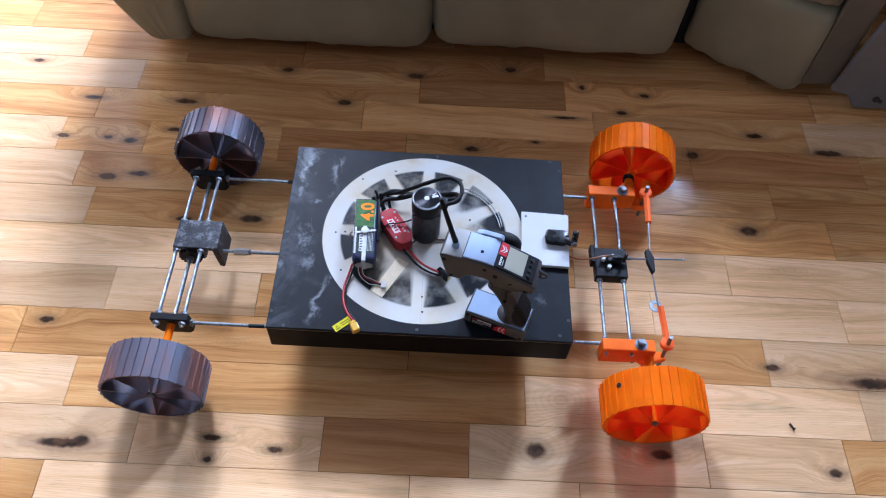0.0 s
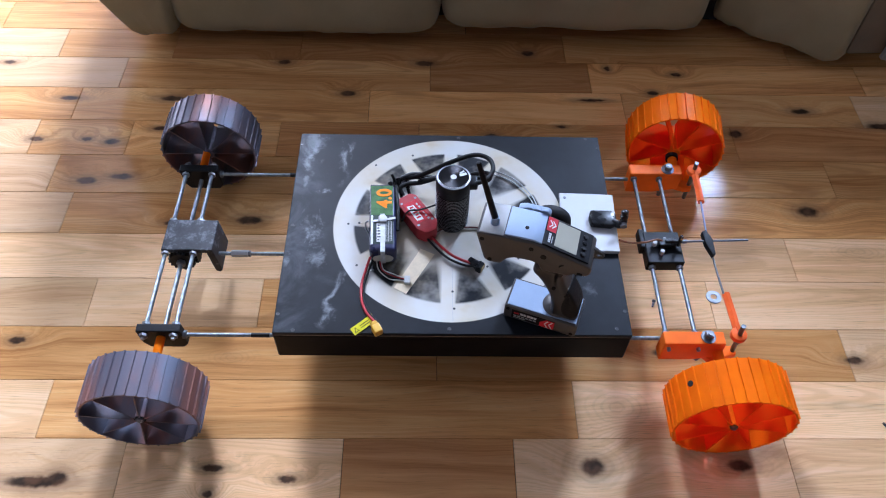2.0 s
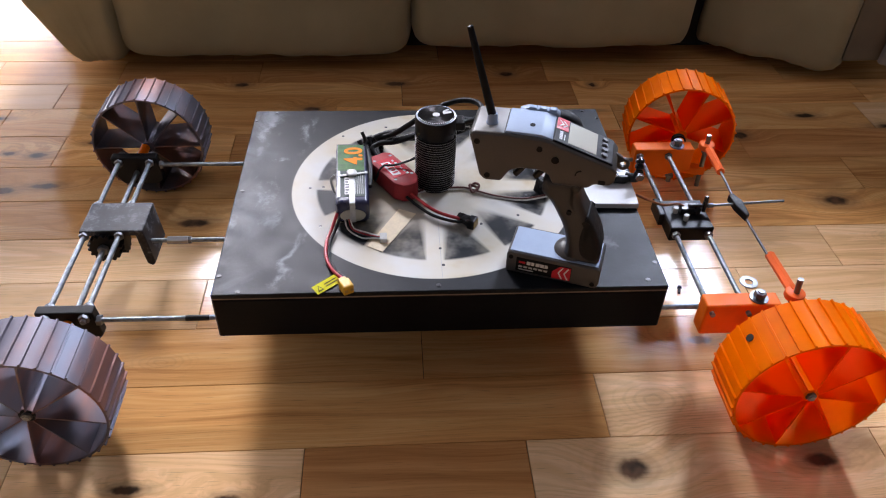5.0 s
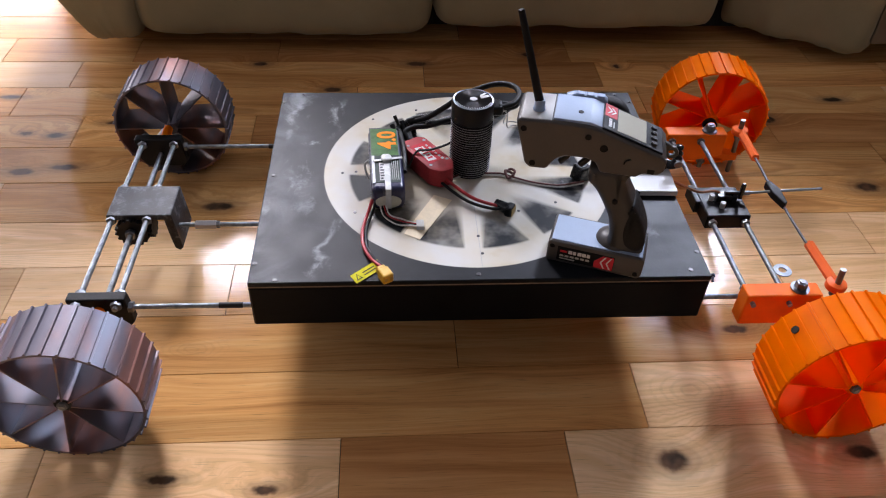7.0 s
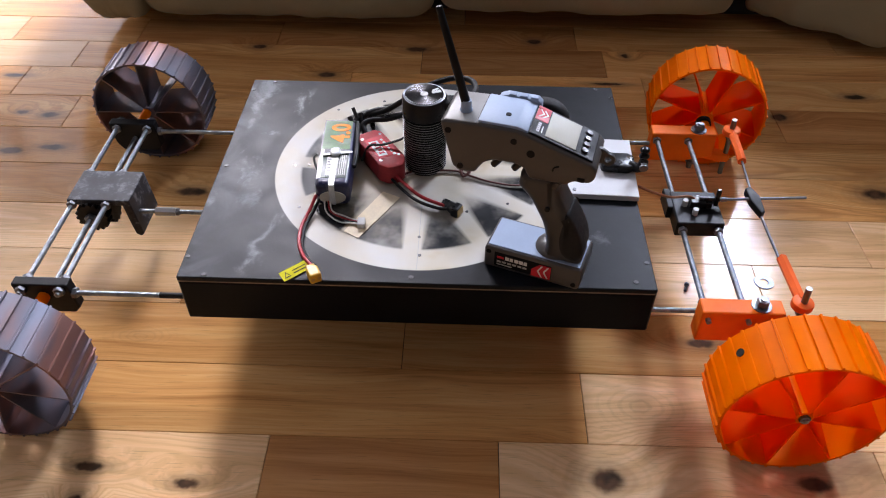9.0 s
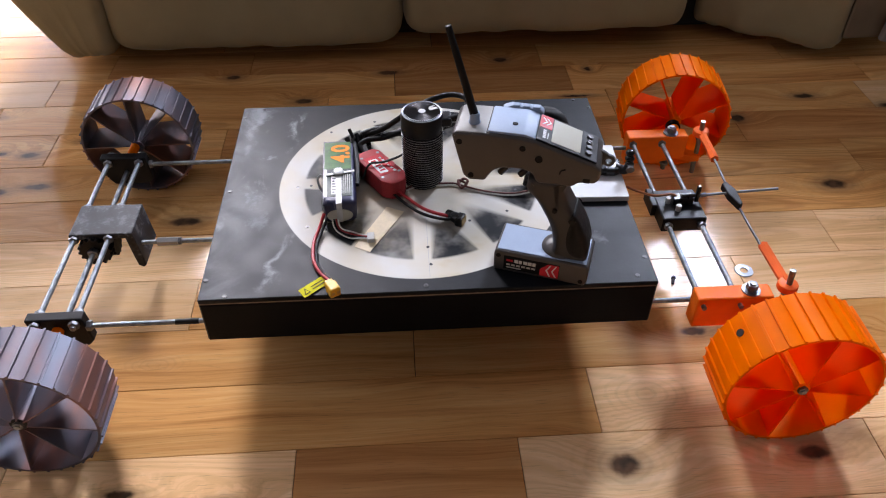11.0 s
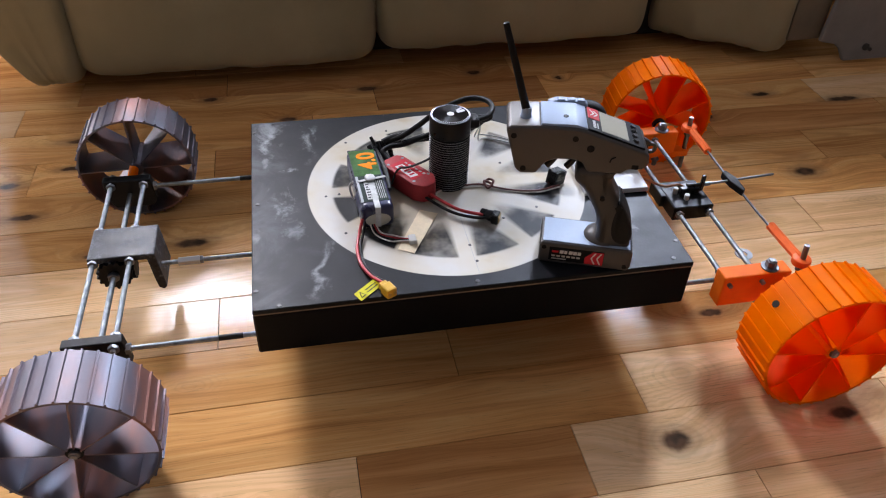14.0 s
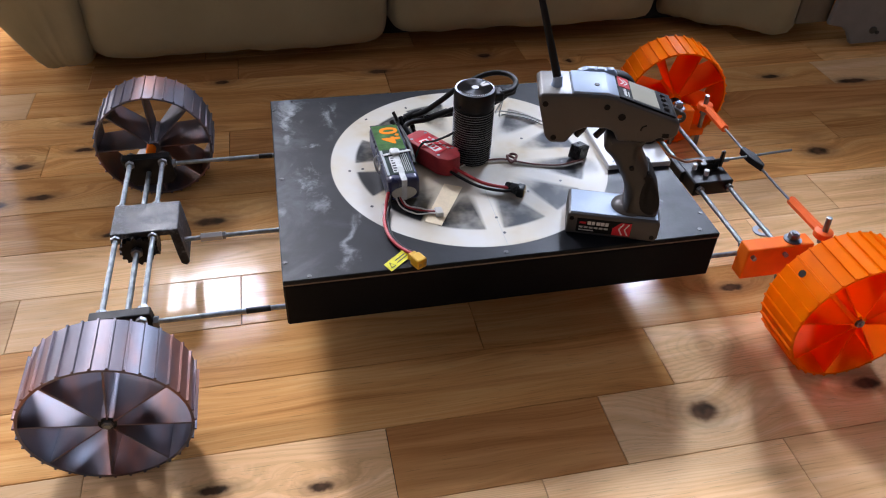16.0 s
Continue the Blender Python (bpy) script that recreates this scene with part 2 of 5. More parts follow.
def lid_paint():
    """Black spray paint over plywood; a white wheel pattern sprayed round a stencil, and chalky scuffs."""
    m, nt, b = material("lid_paint", 0.4, spec=0.13)
    p = local(nt)
    p = vec(nt, "SUBTRACT", p, (-0.003, 0.003, 0.0))
    s = split(nt, p)
    soft = calc(nt, "MULTIPLY", calc(nt, "SUBTRACT", grain(nt, p, 30.0, 3), 0.5), 0.02)
    r = vec(nt, "LENGTH", join(nt, s[0], s[1], 0.0))
    turn = calc(nt, "ARCTAN2", s[1], s[0])
    beside = calc(nt, "PINGPONG", calc(nt, "ADD", turn, math.pi * 4 + 0.025), math.pi / 12)
    off_spoke = calc(nt, "MULTIPLY", r, calc(nt, "SINE", beside))
    hole = calc(nt, "MULTIPLY", calc(nt, "DIVIDE", calc(nt, "SUBTRACT", off_spoke, 0.0085), calc(nt, "ADD", 0.0030, calc(nt, "MULTIPLY", calc(nt, "SUBTRACT", 0.138, r, True), 0.12)), True), span(nt, r, 0.1385, 0.1430, 1.0, 0.0))
    hole = calc(nt, "MULTIPLY", hole, span(nt, calc(nt, "ADD", r, calc(nt, "MULTIPLY", soft, 2.0)), 0.058, 0.108))
    hole = calc(nt, "MULTIPLY", hole, span(nt, grain(nt, p, 15.0, 4, 0.6), 0.30, 0.55, 0.62, 1.0))
    haze = span(nt, grain(nt, p, 14.0, 3), 0.40, 0.75, 0.0, 0.28)
    white = calc(nt, "MULTIPLY", span(nt, r, 0.1700, 0.1715, 1.0, 0.0), calc(nt, "SUBTRACT", 1.0, hole))
    warm = ramp(nt, grain(nt, p, 18.0, 3), ((0.35, (0.51, 0.50, 0.47)), (0.60, (0.50, 0.452, 0.36)), (0.75, (0.44, 0.345, 0.22))))
    warm = blend(nt, calc(nt, "MULTIPLY", haze, span(nt, r, 0.05, 0.13, 1.0, 0.15)), warm, (0.20, 0.19, 0.17))
    bare = calc(nt, "MULTIPLY", span(nt, vec(nt, "DISTANCE", p, (-0.028, -0.050, 0.0)), 0.03, 0.115, 1.0, 0.0), span(nt, grain(nt, p, 26.0, 4), 0.36, 0.60, 0.45, 0.95))
    warm = blend(nt, bare, warm, (0.54, 0.37, 0.19))
    spoke = calc(nt, "MULTIPLY", span(nt, r, 0.128, 0.138, 1.0, 0.0), span(nt, s[0], 0.05, -0.06, 0.10, 0.55))
    warm = blend(nt, calc(nt, "MULTIPLY", spoke, span(nt, grain(nt, p, 34.0, 4), 0.35, 0.65, 0.4, 1.0)), warm, (0.50, 0.40, 0.25))
    black = ramp(nt, grain(nt, p, 22.0, 5, 0.6), ((0.3, (0.003, 0.0036, 0.005)), (0.7, (0.008, 0.0095, 0.0125))))
    # grey dust, thicker to the left; its blue cast paints in window glare
    cloud = calc(nt, "MULTIPLY", grain(nt, p, 13.0, 8, 0.68, 0.9), span(nt, s[0], -0.13, -0.235, 0.56, 1.06))
    dust_glare = calc(nt, "MULTIPLY", span(nt, cloud, 0.36, 0.74), 0.34)
    black = blend(nt, dust_glare, black, (0.165, 0.182, 0.20))
    # chalky rubbed patches: ragged, torn by two scales of warped grain; the last, front right, paints in bluish glare
    ragged = calc(nt, "ADD", calc(nt, "MULTIPLY", grain(nt, vec(nt, "MULTIPLY", p, (1.0, 0.62, 1.0)), 26.0, 9, 0.70, 1.6), 1.5), calc(nt, "MULTIPLY", grain(nt, p, 95.0, 4, 0.65, 0.8), 0.5))
    for x, y, rx, ry, most in ((-.214, .140, .020, .044, .50), (-.190, .061, .013, .005, .72), (-.203, -.006, .020, .034, .46), (-.187, -.066, .014, .020, .34),
                               (-.165, .140, .012, .030, .30), (-.232, -.064, .006, .020, .35), (.196, -.115, .011, .016, .15)):
        d = vec(nt, "LENGTH", vec(nt, "MULTIPLY", vec(nt, "SUBTRACT", p, (x, y, 0.0)), (1 / rx, 1 / ry, 0.0)))
        f = calc(nt, "ADD", ragged, span(nt, d, 0.3, 2.2, 0.10, -0.42))
        black = blend(nt, span(nt, f, 0.98, 1.34, 0.0, most), black, (0.32, 0.34, 0.355))
    sway = calc(nt, "MULTIPLY", calc(nt, "SUBTRACT", grain(nt, p, 24.0, 5, 0.6), 0.5), 0.05)
    for x, y, tall, lean in ((-0.161, -0.135, 0.055, 0.22), (-0.212, 0.115, 0.06, 0.0), (-0.160, 0.120, 0.055, 0.05)):
        beyond = calc(nt, "SUBTRACT", s[1], y)
        off = calc(nt, "ABSOLUTE", calc(nt, "ADD", calc(nt, "SUBTRACT", calc(nt, "SUBTRACT", s[0], x), calc(nt, "MULTIPLY", beyond, lean)), sway))
        line = calc(nt, "MULTIPLY", span(nt, off, 0.0003, 0.0065, 1.0, 0.0), span(nt, calc(nt, "ABSOLUTE", beyond), tall * 0.6, tall, 1.0, 0.0))
        black = blend(nt, calc(nt, "MULTIPLY", line, span(nt, ragged, 0.85, 1.25, 0.03, 0.44)), black, (0.36, 0.38, 0.39))
    put(nt, b.inputs["Base Color"], blend(nt, white, black, warm))
    put(nt, b.inputs["Roughness"], span(nt, grain(nt, p, 40.0, 3), 0.3, 0.7, 0.40, 0.50))
    bump(nt, b, grain(nt, p, 260.0, 3), 0.12, 0.0005)
    return m


def sofa_fabric():
    m, nt, b = material("microfibre", 0.85, 0.0, spec=0.2)
    p = place(nt)
    c = ramp(nt, grain(nt, p, 5.0, 4, 0.6), ((0.3, (0.285, 0.250, 0.146)), (0.7, (0.378, 0.332, 0.205))))
    fine = grain(nt, p, 1400.0, 2)
    c = blend(nt, span(nt, fine, 0.4, 0.7, 0.0, 0.25), c, (0.22, 0.176, 0.118))
    put(nt, b.inputs["Base Color"], c)
    b.inputs["Sheen Weight"].default_value = 0.15
    bump(nt, b, calc(nt, "ADD", calc(nt, "MULTIPLY", grain(nt, p, 14.0, 3), 6.0), fine), 0.35, 0.001)
    return m


def printed(name, color, rough, metal=0.0, sheen=0.0, spec=0.5, glow=0.0):
    """Printed plastic: fine layer lines along the axle."""
    m, nt, b = material(name, rough, metal, color, spec)
    p = local(nt)
    s = split(nt, p)
    layers = calc(nt, "SINE", calc(nt, "MULTIPLY", s[1], 2 * math.pi / 0.0006))
    big = grain(nt, p, 25.0, 3)
    dark = tuple(c * 0.82 for c in color)
    light = tuple(min(1, c * 1.12) for c in color)
    put(nt, b.inputs["Base Color"], ramp(nt, big, ((0.3, dark), (0.7, light))))
    put(nt, b.inputs["Roughness"], span(nt, grain(nt, p, 60.0, 2), 0.3, 0.7, rough - 0.06, rough + 0.08))
    b.inputs["Coat Weight"].default_value = sheen
    bump(nt, b, calc(nt, "ADD", layers, calc(nt, "MULTIPLY", grain(nt, p, 500.0, 2), 0.3)), 0.03, 0.0003)
    if glow:
        thin = nt.nodes.new("ShaderNodeBsdfTranslucent")
        thin.inputs["Color"].default_value = (*color, 1)
        mix = nt.nodes.new("ShaderNodeMixShader")
        mix.inputs[0].default_value = glow
        nt.links.new(b.outputs[0], mix.inputs[1])
        nt.links.new(thin.outputs[0], mix.inputs[2])
        nt.links.new(mix.outputs[0], nt.nodes["Material Output"].inputs["Surface"])
    return m


def threaded():
    """Zinc-plated threaded bar."""
    m, nt, b = material("zinc_steel", 0.40, 1.0, (0.27, 0.29, 0.315))
    p = local(nt)
    s = split(nt, p)
    put(nt, b.inputs["Base Color"], ramp(nt, grain(nt, p, 120.0, 3), ((0.35, (0.20, 0.225, 0.240)), (0.65, (0.33, 0.36, 0.38)))))
    thread = calc(nt, "SINE", calc(nt, "MULTIPLY", calc(nt, "ADD", s[0], s[1]), 2 * math.pi / 0.0012))
    bump(nt, b, thread, 0.35, 0.0004)
    return m


def silk():
    """Metallic-looking silk print: slate grey drifting to copper, which partly paints in the floor's reflection."""
    m, nt, b = material("grey_silk_print", 0.44, 0.45, spec=0.35)
    p = local(nt)
    s = split(nt, p)
    drift = grain(nt, join(nt, s[0], calc(nt, "MULTIPLY", s[1], 0.35), s[2]), 22.0, 3, 0.55)
    put(nt, b.inputs["Base Color"], ramp(nt, drift, ((0.36, (0.098, 0.102, 0.130)), (0.50, (0.122, 0.098, 0.114)), (0.64, (0.23, 0.108, 0.088)))))
    layers = calc(nt, "SINE", calc(nt, "MULTIPLY", s[1], 2 * math.pi / 0.0007))
    bump(nt, b, layers, 0.04, 0.0003)
    return m


def scuffed():
    """Black print rubbed pale in cloudy patches."""
    m, nt, b = material("scuffed_black_print", 0.45, spec=0.25)
    p = local(nt)
    rub = calc(nt, "ADD", calc(nt, "MULTIPLY", grain(nt, p, 55.0, 5, 0.65), 0.7), calc(nt, "MULTIPLY", grain(nt, p, 240.0, 3), 0.3))
    put(nt, b.inputs["Base Color"], ramp(nt, rub, ((0.40, (0.008, 0.008, 0.010)), (0.52, (0.026, 0.028, 0.034)), (0.62, (0.145, 0.15, 0.16)))))
    put(nt, b.inputs["Roughness"], span(nt, rub, 0.35, 0.65, 0.35, 0.6))
    bump(nt, b, rub, 0.15, 0.0006)
    return m


LID = lid_paint()
FABRIC = sofa_fabric()
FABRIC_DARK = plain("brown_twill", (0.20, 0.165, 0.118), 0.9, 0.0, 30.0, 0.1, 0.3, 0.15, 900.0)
ORANGE = printed("orange_print", (1.0, 0.212, 0.0006), 0.38, 0.0, 0.0, 0.05, 0.34)
ORANGE_THIN = printed("thin_orange_print", (1.0, 0.195, 0.001), 0.36, 0.0, 0.0, 0.09, 0.80)
ORANGE_SOFT = printed("coral_print", (1.0, 0.15, 0.028), 0.42, spec=0.12)
ORANGE_DEEP = printed("deep_orange_print", (1.0, 0.165, 0.010), 0.42, spec=0.10)
GREY_SILK = silk()
BLACK_PRINT = printed("black_print", (0.006, 0.006, 0.007), 0.45, spec=0.15)
BLACK_SCUFFED = scuffed()
BOX_BLACK = plain("box_paint", (0.0025, 0.003, 0.0045), 0.40, 0.0, 20.0, 0.4, 0.2, 0.07)
PLY = plain("ply_edge", (0.17, 0.125, 0.085), 0.7, 0.0, 80.0, 0.3)
STEEL = threaded()
BRIGHT = plain("bright_zinc", (0.20, 0.21, 0.225), 0.46, 1.0, 80.0, 0.14, 0.05)
SCREW = plain("dull_screw", (0.06, 0.06, 0.058), 0.58, 0.4)
WASHER = plain("zinc_washer", (0.30, 0.33, 0.36), 0.42, 0.5, 90.0, 0.12, 0.05)
TAPE_BLACK = plain("black_sleeve", (0.012, 0.012, 0.013), 0.5, 0.0, 60.0, 0.15, 0.1, 0.25)
RUBBER = plain("grip_rubber", (0.011, 0.0105, 0.0105), 0.66, 0.0, 200.0, 0.3, 0.35, 0.18)
# grey plastic darkened to the tone its sides take in shade
TX_GREY = plain("grey_plastic", (0.056, 0.050, 0.046), 0.45, 0.0, 40.0, 0.08, 0.12, 0.28)
TX_PALE = plain("pale_grey_plastic", (0.23, 0.222, 0.21), 0.40, 0.0, 40.0, 0.08, 0.1)
TX_DARK = plain("dark_grey_plastic", (0.034, 0.032, 0.031), 0.45, 0.0, 40.0, 0.1, 0.15, 0.3)
# pale blue because the sky's reflection is painted into the colour
TX_SKY_SILVER = plain("sky_tinted_silver_plastic", (0.245, 0.315, 0.42), 0.50, 0.0, 40.0, 0.06, 0.08, 0.28)
BEZEL = plain("bezel_black", (0.005, 0.005, 0.006), 0.5, 0.0, 60.0, 0.1, 0.05, 0.10)
BLACK_GLOSS = plain("black_plastic", (0.008, 0.008, 0.009), 0.30, 0.0, 60.0, 0.15, 0.1, 0.25)
LCD = plain("display_glass", (0.30, 0.285, 0.225), 0.38, 0.0, 30.0, 0.05, 0.0, 0.06)
RED = plain("red_anodised_case", (0.30, 0.026, 0.030), 0.58, 0.0, 60.0, 0.25, 0.15, 0.22)
RED_DECAL = plain("red_decal", (0.45, 0.02, 0.03), 0.45, 0.0, 60.0, 0.15, 0.1, 0.12)
RED_WIRE = plain("red_silicone", (0.38, 0.012, 0.016), 0.42)
BLACK_WIRE = plain("black_silicone", (0.010, 0.010, 0.010), 0.50, 0.0, 60.0, 0.15, 0.1, 0.16)
WHITE_WIRE = plain("white_wire", (0.66, 0.64, 0.60), 0.45)
BROWN_WIRE = plain("brown_wire", (0.24, 0.08, 0.025), 0.45)
DARK_RED_WIRE = plain("maroon_wire", (0.11, 0.03, 0.025), 0.45)
YELLOW = plain("yellow_tag", (0.80, 0.72, 0.02), 0.35)
XT_YELLOW = plain("yellow_nylon", (0.58, 0.32, 0.02), 0.35)
XT_FACE = plain("brass_contacts", (0.42, 0.28, 0.10), 0.35, 0.6)
NAVY = plain("navy_shrink_wrap", (0.012, 0.014, 0.05), 0.32, 0.0, 30.0, 0.3, 0.1)
LABEL_GREEN = plain("green_label", (0.045, 0.12, 0.035), 0.36, 0.0, 90.0, 0.5, 0.05, 0.11)
LABEL_DEEP = plain("deep_green_label", (0.016, 0.030, 0.026), 0.34, 0.0, 60.0, 0.5, 0.05, 0.14)
LABEL_SILVER = plain("silver_label", (0.36, 0.38, 0.40), 0.32, 0.2)
LABEL_ORANGE = plain("orange_ink", (0.85, 0.24, 0.01), 0.40, 0.0, 60.0, 0.12, 0.05, 0.08)
INK_WHITE = plain("white_ink", (0.55, 0.55, 0.54), 0.45, 0.0, 60.0, 0.12, 0.1, 0.15)
INK_DARK = plain("dark_ink", (0.02, 0.02, 0.025), 0.35)
CLEAR_TAPE = plain("milky_tape", (0.50, 0.51, 0.50), 0.25)
MASKING = plain("masking_tape", (0.72, 0.61, 0.42), 0.6, 0.0, 60.0, 0.12)
CARD = plain("white_board", (0.50, 0.505, 0.515), 0.5, 0.0, 20.0, 0.05)
CAP = plain("motor_can_black", (0.006, 0.006, 0.007), 0.34, 0.0, 60.0, 0.15, 0.05, 0.18)
FIN_EDGE = plain("machined_fin_edge", (0.42, 0.42, 0.42), 0.38, 0.8, 20.0, 0.04, 0.0)
END_CREAM = plain("cream_tape", (0.46, 0.44, 0.36), 0.45)
END_CAP = plain("grey_end_tape", (0.34, 0.35, 0.34), 0.4)
WALL_PAINT = plain("wall_paint", (0.095, 0.085, 0.074), 0.85, 0.0, 4.0, 0.05)
CEIL_PAINT = plain("ceiling_paint", (0.155, 0.155, 0.16), 0.9, 0.0, 4.0, 0.03)
SUBFLOOR = plain("dark_joint", (0.030, 0.017, 0.010), 0.9)
FRAME_WHITE = plain("white_frame_paint", (0.75, 0.75, 0.73), 0.45)
GREY_CLOTH = plain("grey_lining_cloth", (0.22, 0.21, 0.20), 0.9, 0.0, 30.0, 0.12, 0.4)
# near-black colour in place of shade, under the sofa and in a rim hole
SHADE_BLACK = plain("shade_black", (0.02, 0.017, 0.015), 0.95)


def turned_metal():
    """Dark end cap with a fan-shaped sheen from turning."""
    m, nt, b = material("turned_cap", 0.22, 0.9, (0.055, 0.055, 0.06))
    tan = nt.nodes.new("ShaderNodeTangent")
    tan.direction_type, tan.axis = "RADIAL", "Z"
    b.inputs["Anisotropic"].default_value = 0.85
    nt.links.new(tan.outputs[0], b.inputs["Tangent"])
    return m


TURNED = turned_metal()


# ---- mesh helpers ----
def part(name, bm, mat, parent=None, label="", smooth=False, at=None):
    me = bpy.data.meshes.new(name)
    bm.to_mesh(me)
    bm.free()
    me.materials.append(mat)
    if smooth:
        for f in me.polygons:
            f.use_smooth = True
        me.set_sharp_from_angle(angle=radians(smooth))
    ob = new(name, me)
    ob.parent = parent
    if at is not None:
        ob.matrix_basis = at
    return tagged(ob, label)


def thing(name, label, category, x=0.0, y=0.0, z=0.0, rz=0.0, group="", kind=""):
    ob = tagged(new(name), label, category, group, kind)
    ob.matrix_basis = pose(x, y, z, 0, 0, rz)
    return ob


def box(x0, x1, y0, y1, z0, z1, bevel=0.0, seg=2, bm=None):
    bm = bm or bmesh.new()
    m = Matrix.LocRotScale(((x0 + x1) / 2, (y0 + y1) / 2, (z0 + z1) / 2), None, (x1 - x0, y1 - y0, z1 - z0))
    made = bmesh.ops.create_cube(bm, size=1, matrix=m)["verts"]
    if bevel:
        edges = list({e for v in made for e in v.link_edges})
        bmesh.ops.bevel(bm, geom=edges, offset=bevel, segments=seg, affect="EDGES", profile=0.5)
    return bm


def rod(a, b, r, seg=16, r2=None, bm=None, spin=0.0, bevel=0.0):
    """A round (or, with seg 6, hexagonal) bar from a to b."""
    bm = bm or bmesh.new()
    a, b = Vector(a), Vector(b)
    m = Matrix.Translation((a + b) / 2) @ (b - a).to_track_quat("Z", "Y").to_matrix().to_4x4() @ pose(0, 0, 0, 0, 0, spin)
    made = bmesh.ops.create_cone(bm, cap_ends=True, segments=seg, radius1=r, radius2=r if r2 is None else r2, depth=(b - a).length, matrix=m)["verts"]
    if bevel:
        caps = list({e for v in made for e in v.link_edges if any(len(f.verts) == seg and seg > 4 for f in e.link_faces)})
        bmesh.ops.bevel(bm, geom=caps, offset=bevel, segments=2, affect="EDGES", profile=0.5)
    return bm


def glide(points, steps=8):
    """A smooth line through the points."""
    p = [Vector(q) for q in points]
    p = [2 * p[0] - p[1], *p, 2 * p[-1] - p[-2]]
    out = []
    for i in range(1, len(p) - 2):
        for k in range(steps):
            t = k / steps
            out.append(0.5 * (2 * p[i] + (p[i + 1] - p[i - 1]) * t + (2 * p[i - 1] - 5 * p[i] + 4 * p[i + 1] - p[i + 2]) * t * t
                              + (3 * p[i] - p[i - 1] - 3 * p[i + 1] + p[i + 2]) * t ** 3))
    return out + [p[-2]]


def loop(points, steps=8):
    """A smooth closed line through the points."""
    p = list(points)
    return glide(p[-3:] + p + p[:3], steps)[3 * steps:(3 + len(p)) * steps]


def tube(points, r, seg=8, steps=8, bm=None):
    bm = bm or bmesh.new()
    line = glide(points, steps)
    rings, side = [], None
    for i, c in enumerate(line):
        ahead = (line[min(i + 1, len(line) - 1)] - line[max(i - 1, 0)]).normalized()
        if side is None:
            side = ahead.orthogonal().normalized()
        side = (side - ahead * side.dot(ahead)).normalized()
        up = ahead.cross(side)
        rings.append([bm.verts.new(c + r * (math.cos(2 * math.pi * k / seg) * side + math.sin(2 * math.pi * k / seg) * up)) for k in range(seg)])
    for a, b in zip(rings, rings[1:]):
        for k in range(seg):
            bm.faces.new((a[k], a[(k + 1) % seg], b[(k + 1) % seg], b[k]))
    bm.faces.new(rings[0][::-1])
    bm.faces.new(rings[-1])
    return bm


def turned(profile, seg=40, caps=True):
    """A body of revolution about z; profile: (radius, height) from bottom to top. caps off: a ring with a closed profile."""
    bm = bmesh.new()
    if not caps:
        profile = profile[:-1]
    rings = [[bm.verts.new((r * math.cos(2 * math.pi * k / seg), r * math.sin(2 * math.pi * k / seg), z)) for k in range(seg)] for r, z in profile]
    for a, b in zip(rings, rings[1:] + ([] if caps else rings[:1])):
        for k in range(seg):
            bm.faces.new((a[k], a[(k + 1) % seg], b[(k + 1) % seg], b[k]))
    if caps:
        bm.faces.new(rings[0][::-1])
        bm.faces.new(rings[-1])
    return bm


def slab(outline, d0, d1, axis="y", bevel=0.0, seg=2):
    """An outline (u, z) in the x-z plane drawn out along y (axis 'z': an outline (x, y) drawn out along z)."""
    bm = bmesh.new()
    def at(u, w, d):
        return (u, d, w) if axis == "y" else (u, w, d)
    a = [bm.verts.new(at(u, w, d0)) for u, w in outline]
    b = [bm.verts.new(at(u, w, d1)) for u, w in outline]
    n = len(outline)
    bm.faces.new(a)
    bm.faces.new(b[::-1])
    for k in range(n):
        bm.faces.new((a[k], b[k], b[(k + 1) % n], a[(k + 1) % n]))
    bmesh.ops.recalc_face_normals(bm, faces=bm.faces)
    if bevel:
        bmesh.ops.bevel(bm, geom=list(bm.edges), offset=bevel, segments=seg, affect="EDGES", profile=0.5)
    return bm


def moulded(outline, d0, d1, round_by, seg=4):
    """A smooth outline (x, z) drawn out along y, its two rims rounded over."""
    pts = [Vector(q) for q in outline]
    n = len(pts)
    area = sum(pts[k].x * pts[(k + 1) % n].y - pts[(k + 1) % n].x * pts[k].y for k in range(n))
    inward = []
    for k in range(n):
        way = (pts[(k + 1) % n] - pts[k - 1]).normalized()
        inward.append(Vector((-way.y, way.x)) * (1 if area > 0 else -1))
    rows = [(d0 + round_by * (1 - math.cos(a)), round_by * (1 - math.sin(a))) for a in (k * math.pi / 2 / seg for k in range(seg + 1))]
    rows += [(d0 + d1 - d, e) for d, e in reversed(rows)]
    bm = bmesh.new()
    rings = [[bm.verts.new((p.x + q.x * e, d, p.y + q.y * e)) for p, q in zip(pts, inward)] for d, e in rows]
    for ring, d in ((rings[0], d0), (rings[-1], d1)):
        inner = [bm.verts.new((p.x + q.x * (round_by + .0008), d, p.y + q.y * (round_by + .0008))) for p, q in zip(pts, inward)]
        for k in range(n):
            bm.faces.new((ring[k], ring[(k + 1) % n], inner[(k + 1) % n], inner[k]))
        bmesh.ops.triangulate(bm, faces=[bm.faces.new(inner)])
    for a, b in zip(rings, rings[1:]):
        for k in range(n):
            bm.faces.new((a[k], b[k], b[(k + 1) % n], a[(k + 1) % n]))
    bmesh.ops.recalc_face_normals(bm, faces=bm.faces)
    return bm


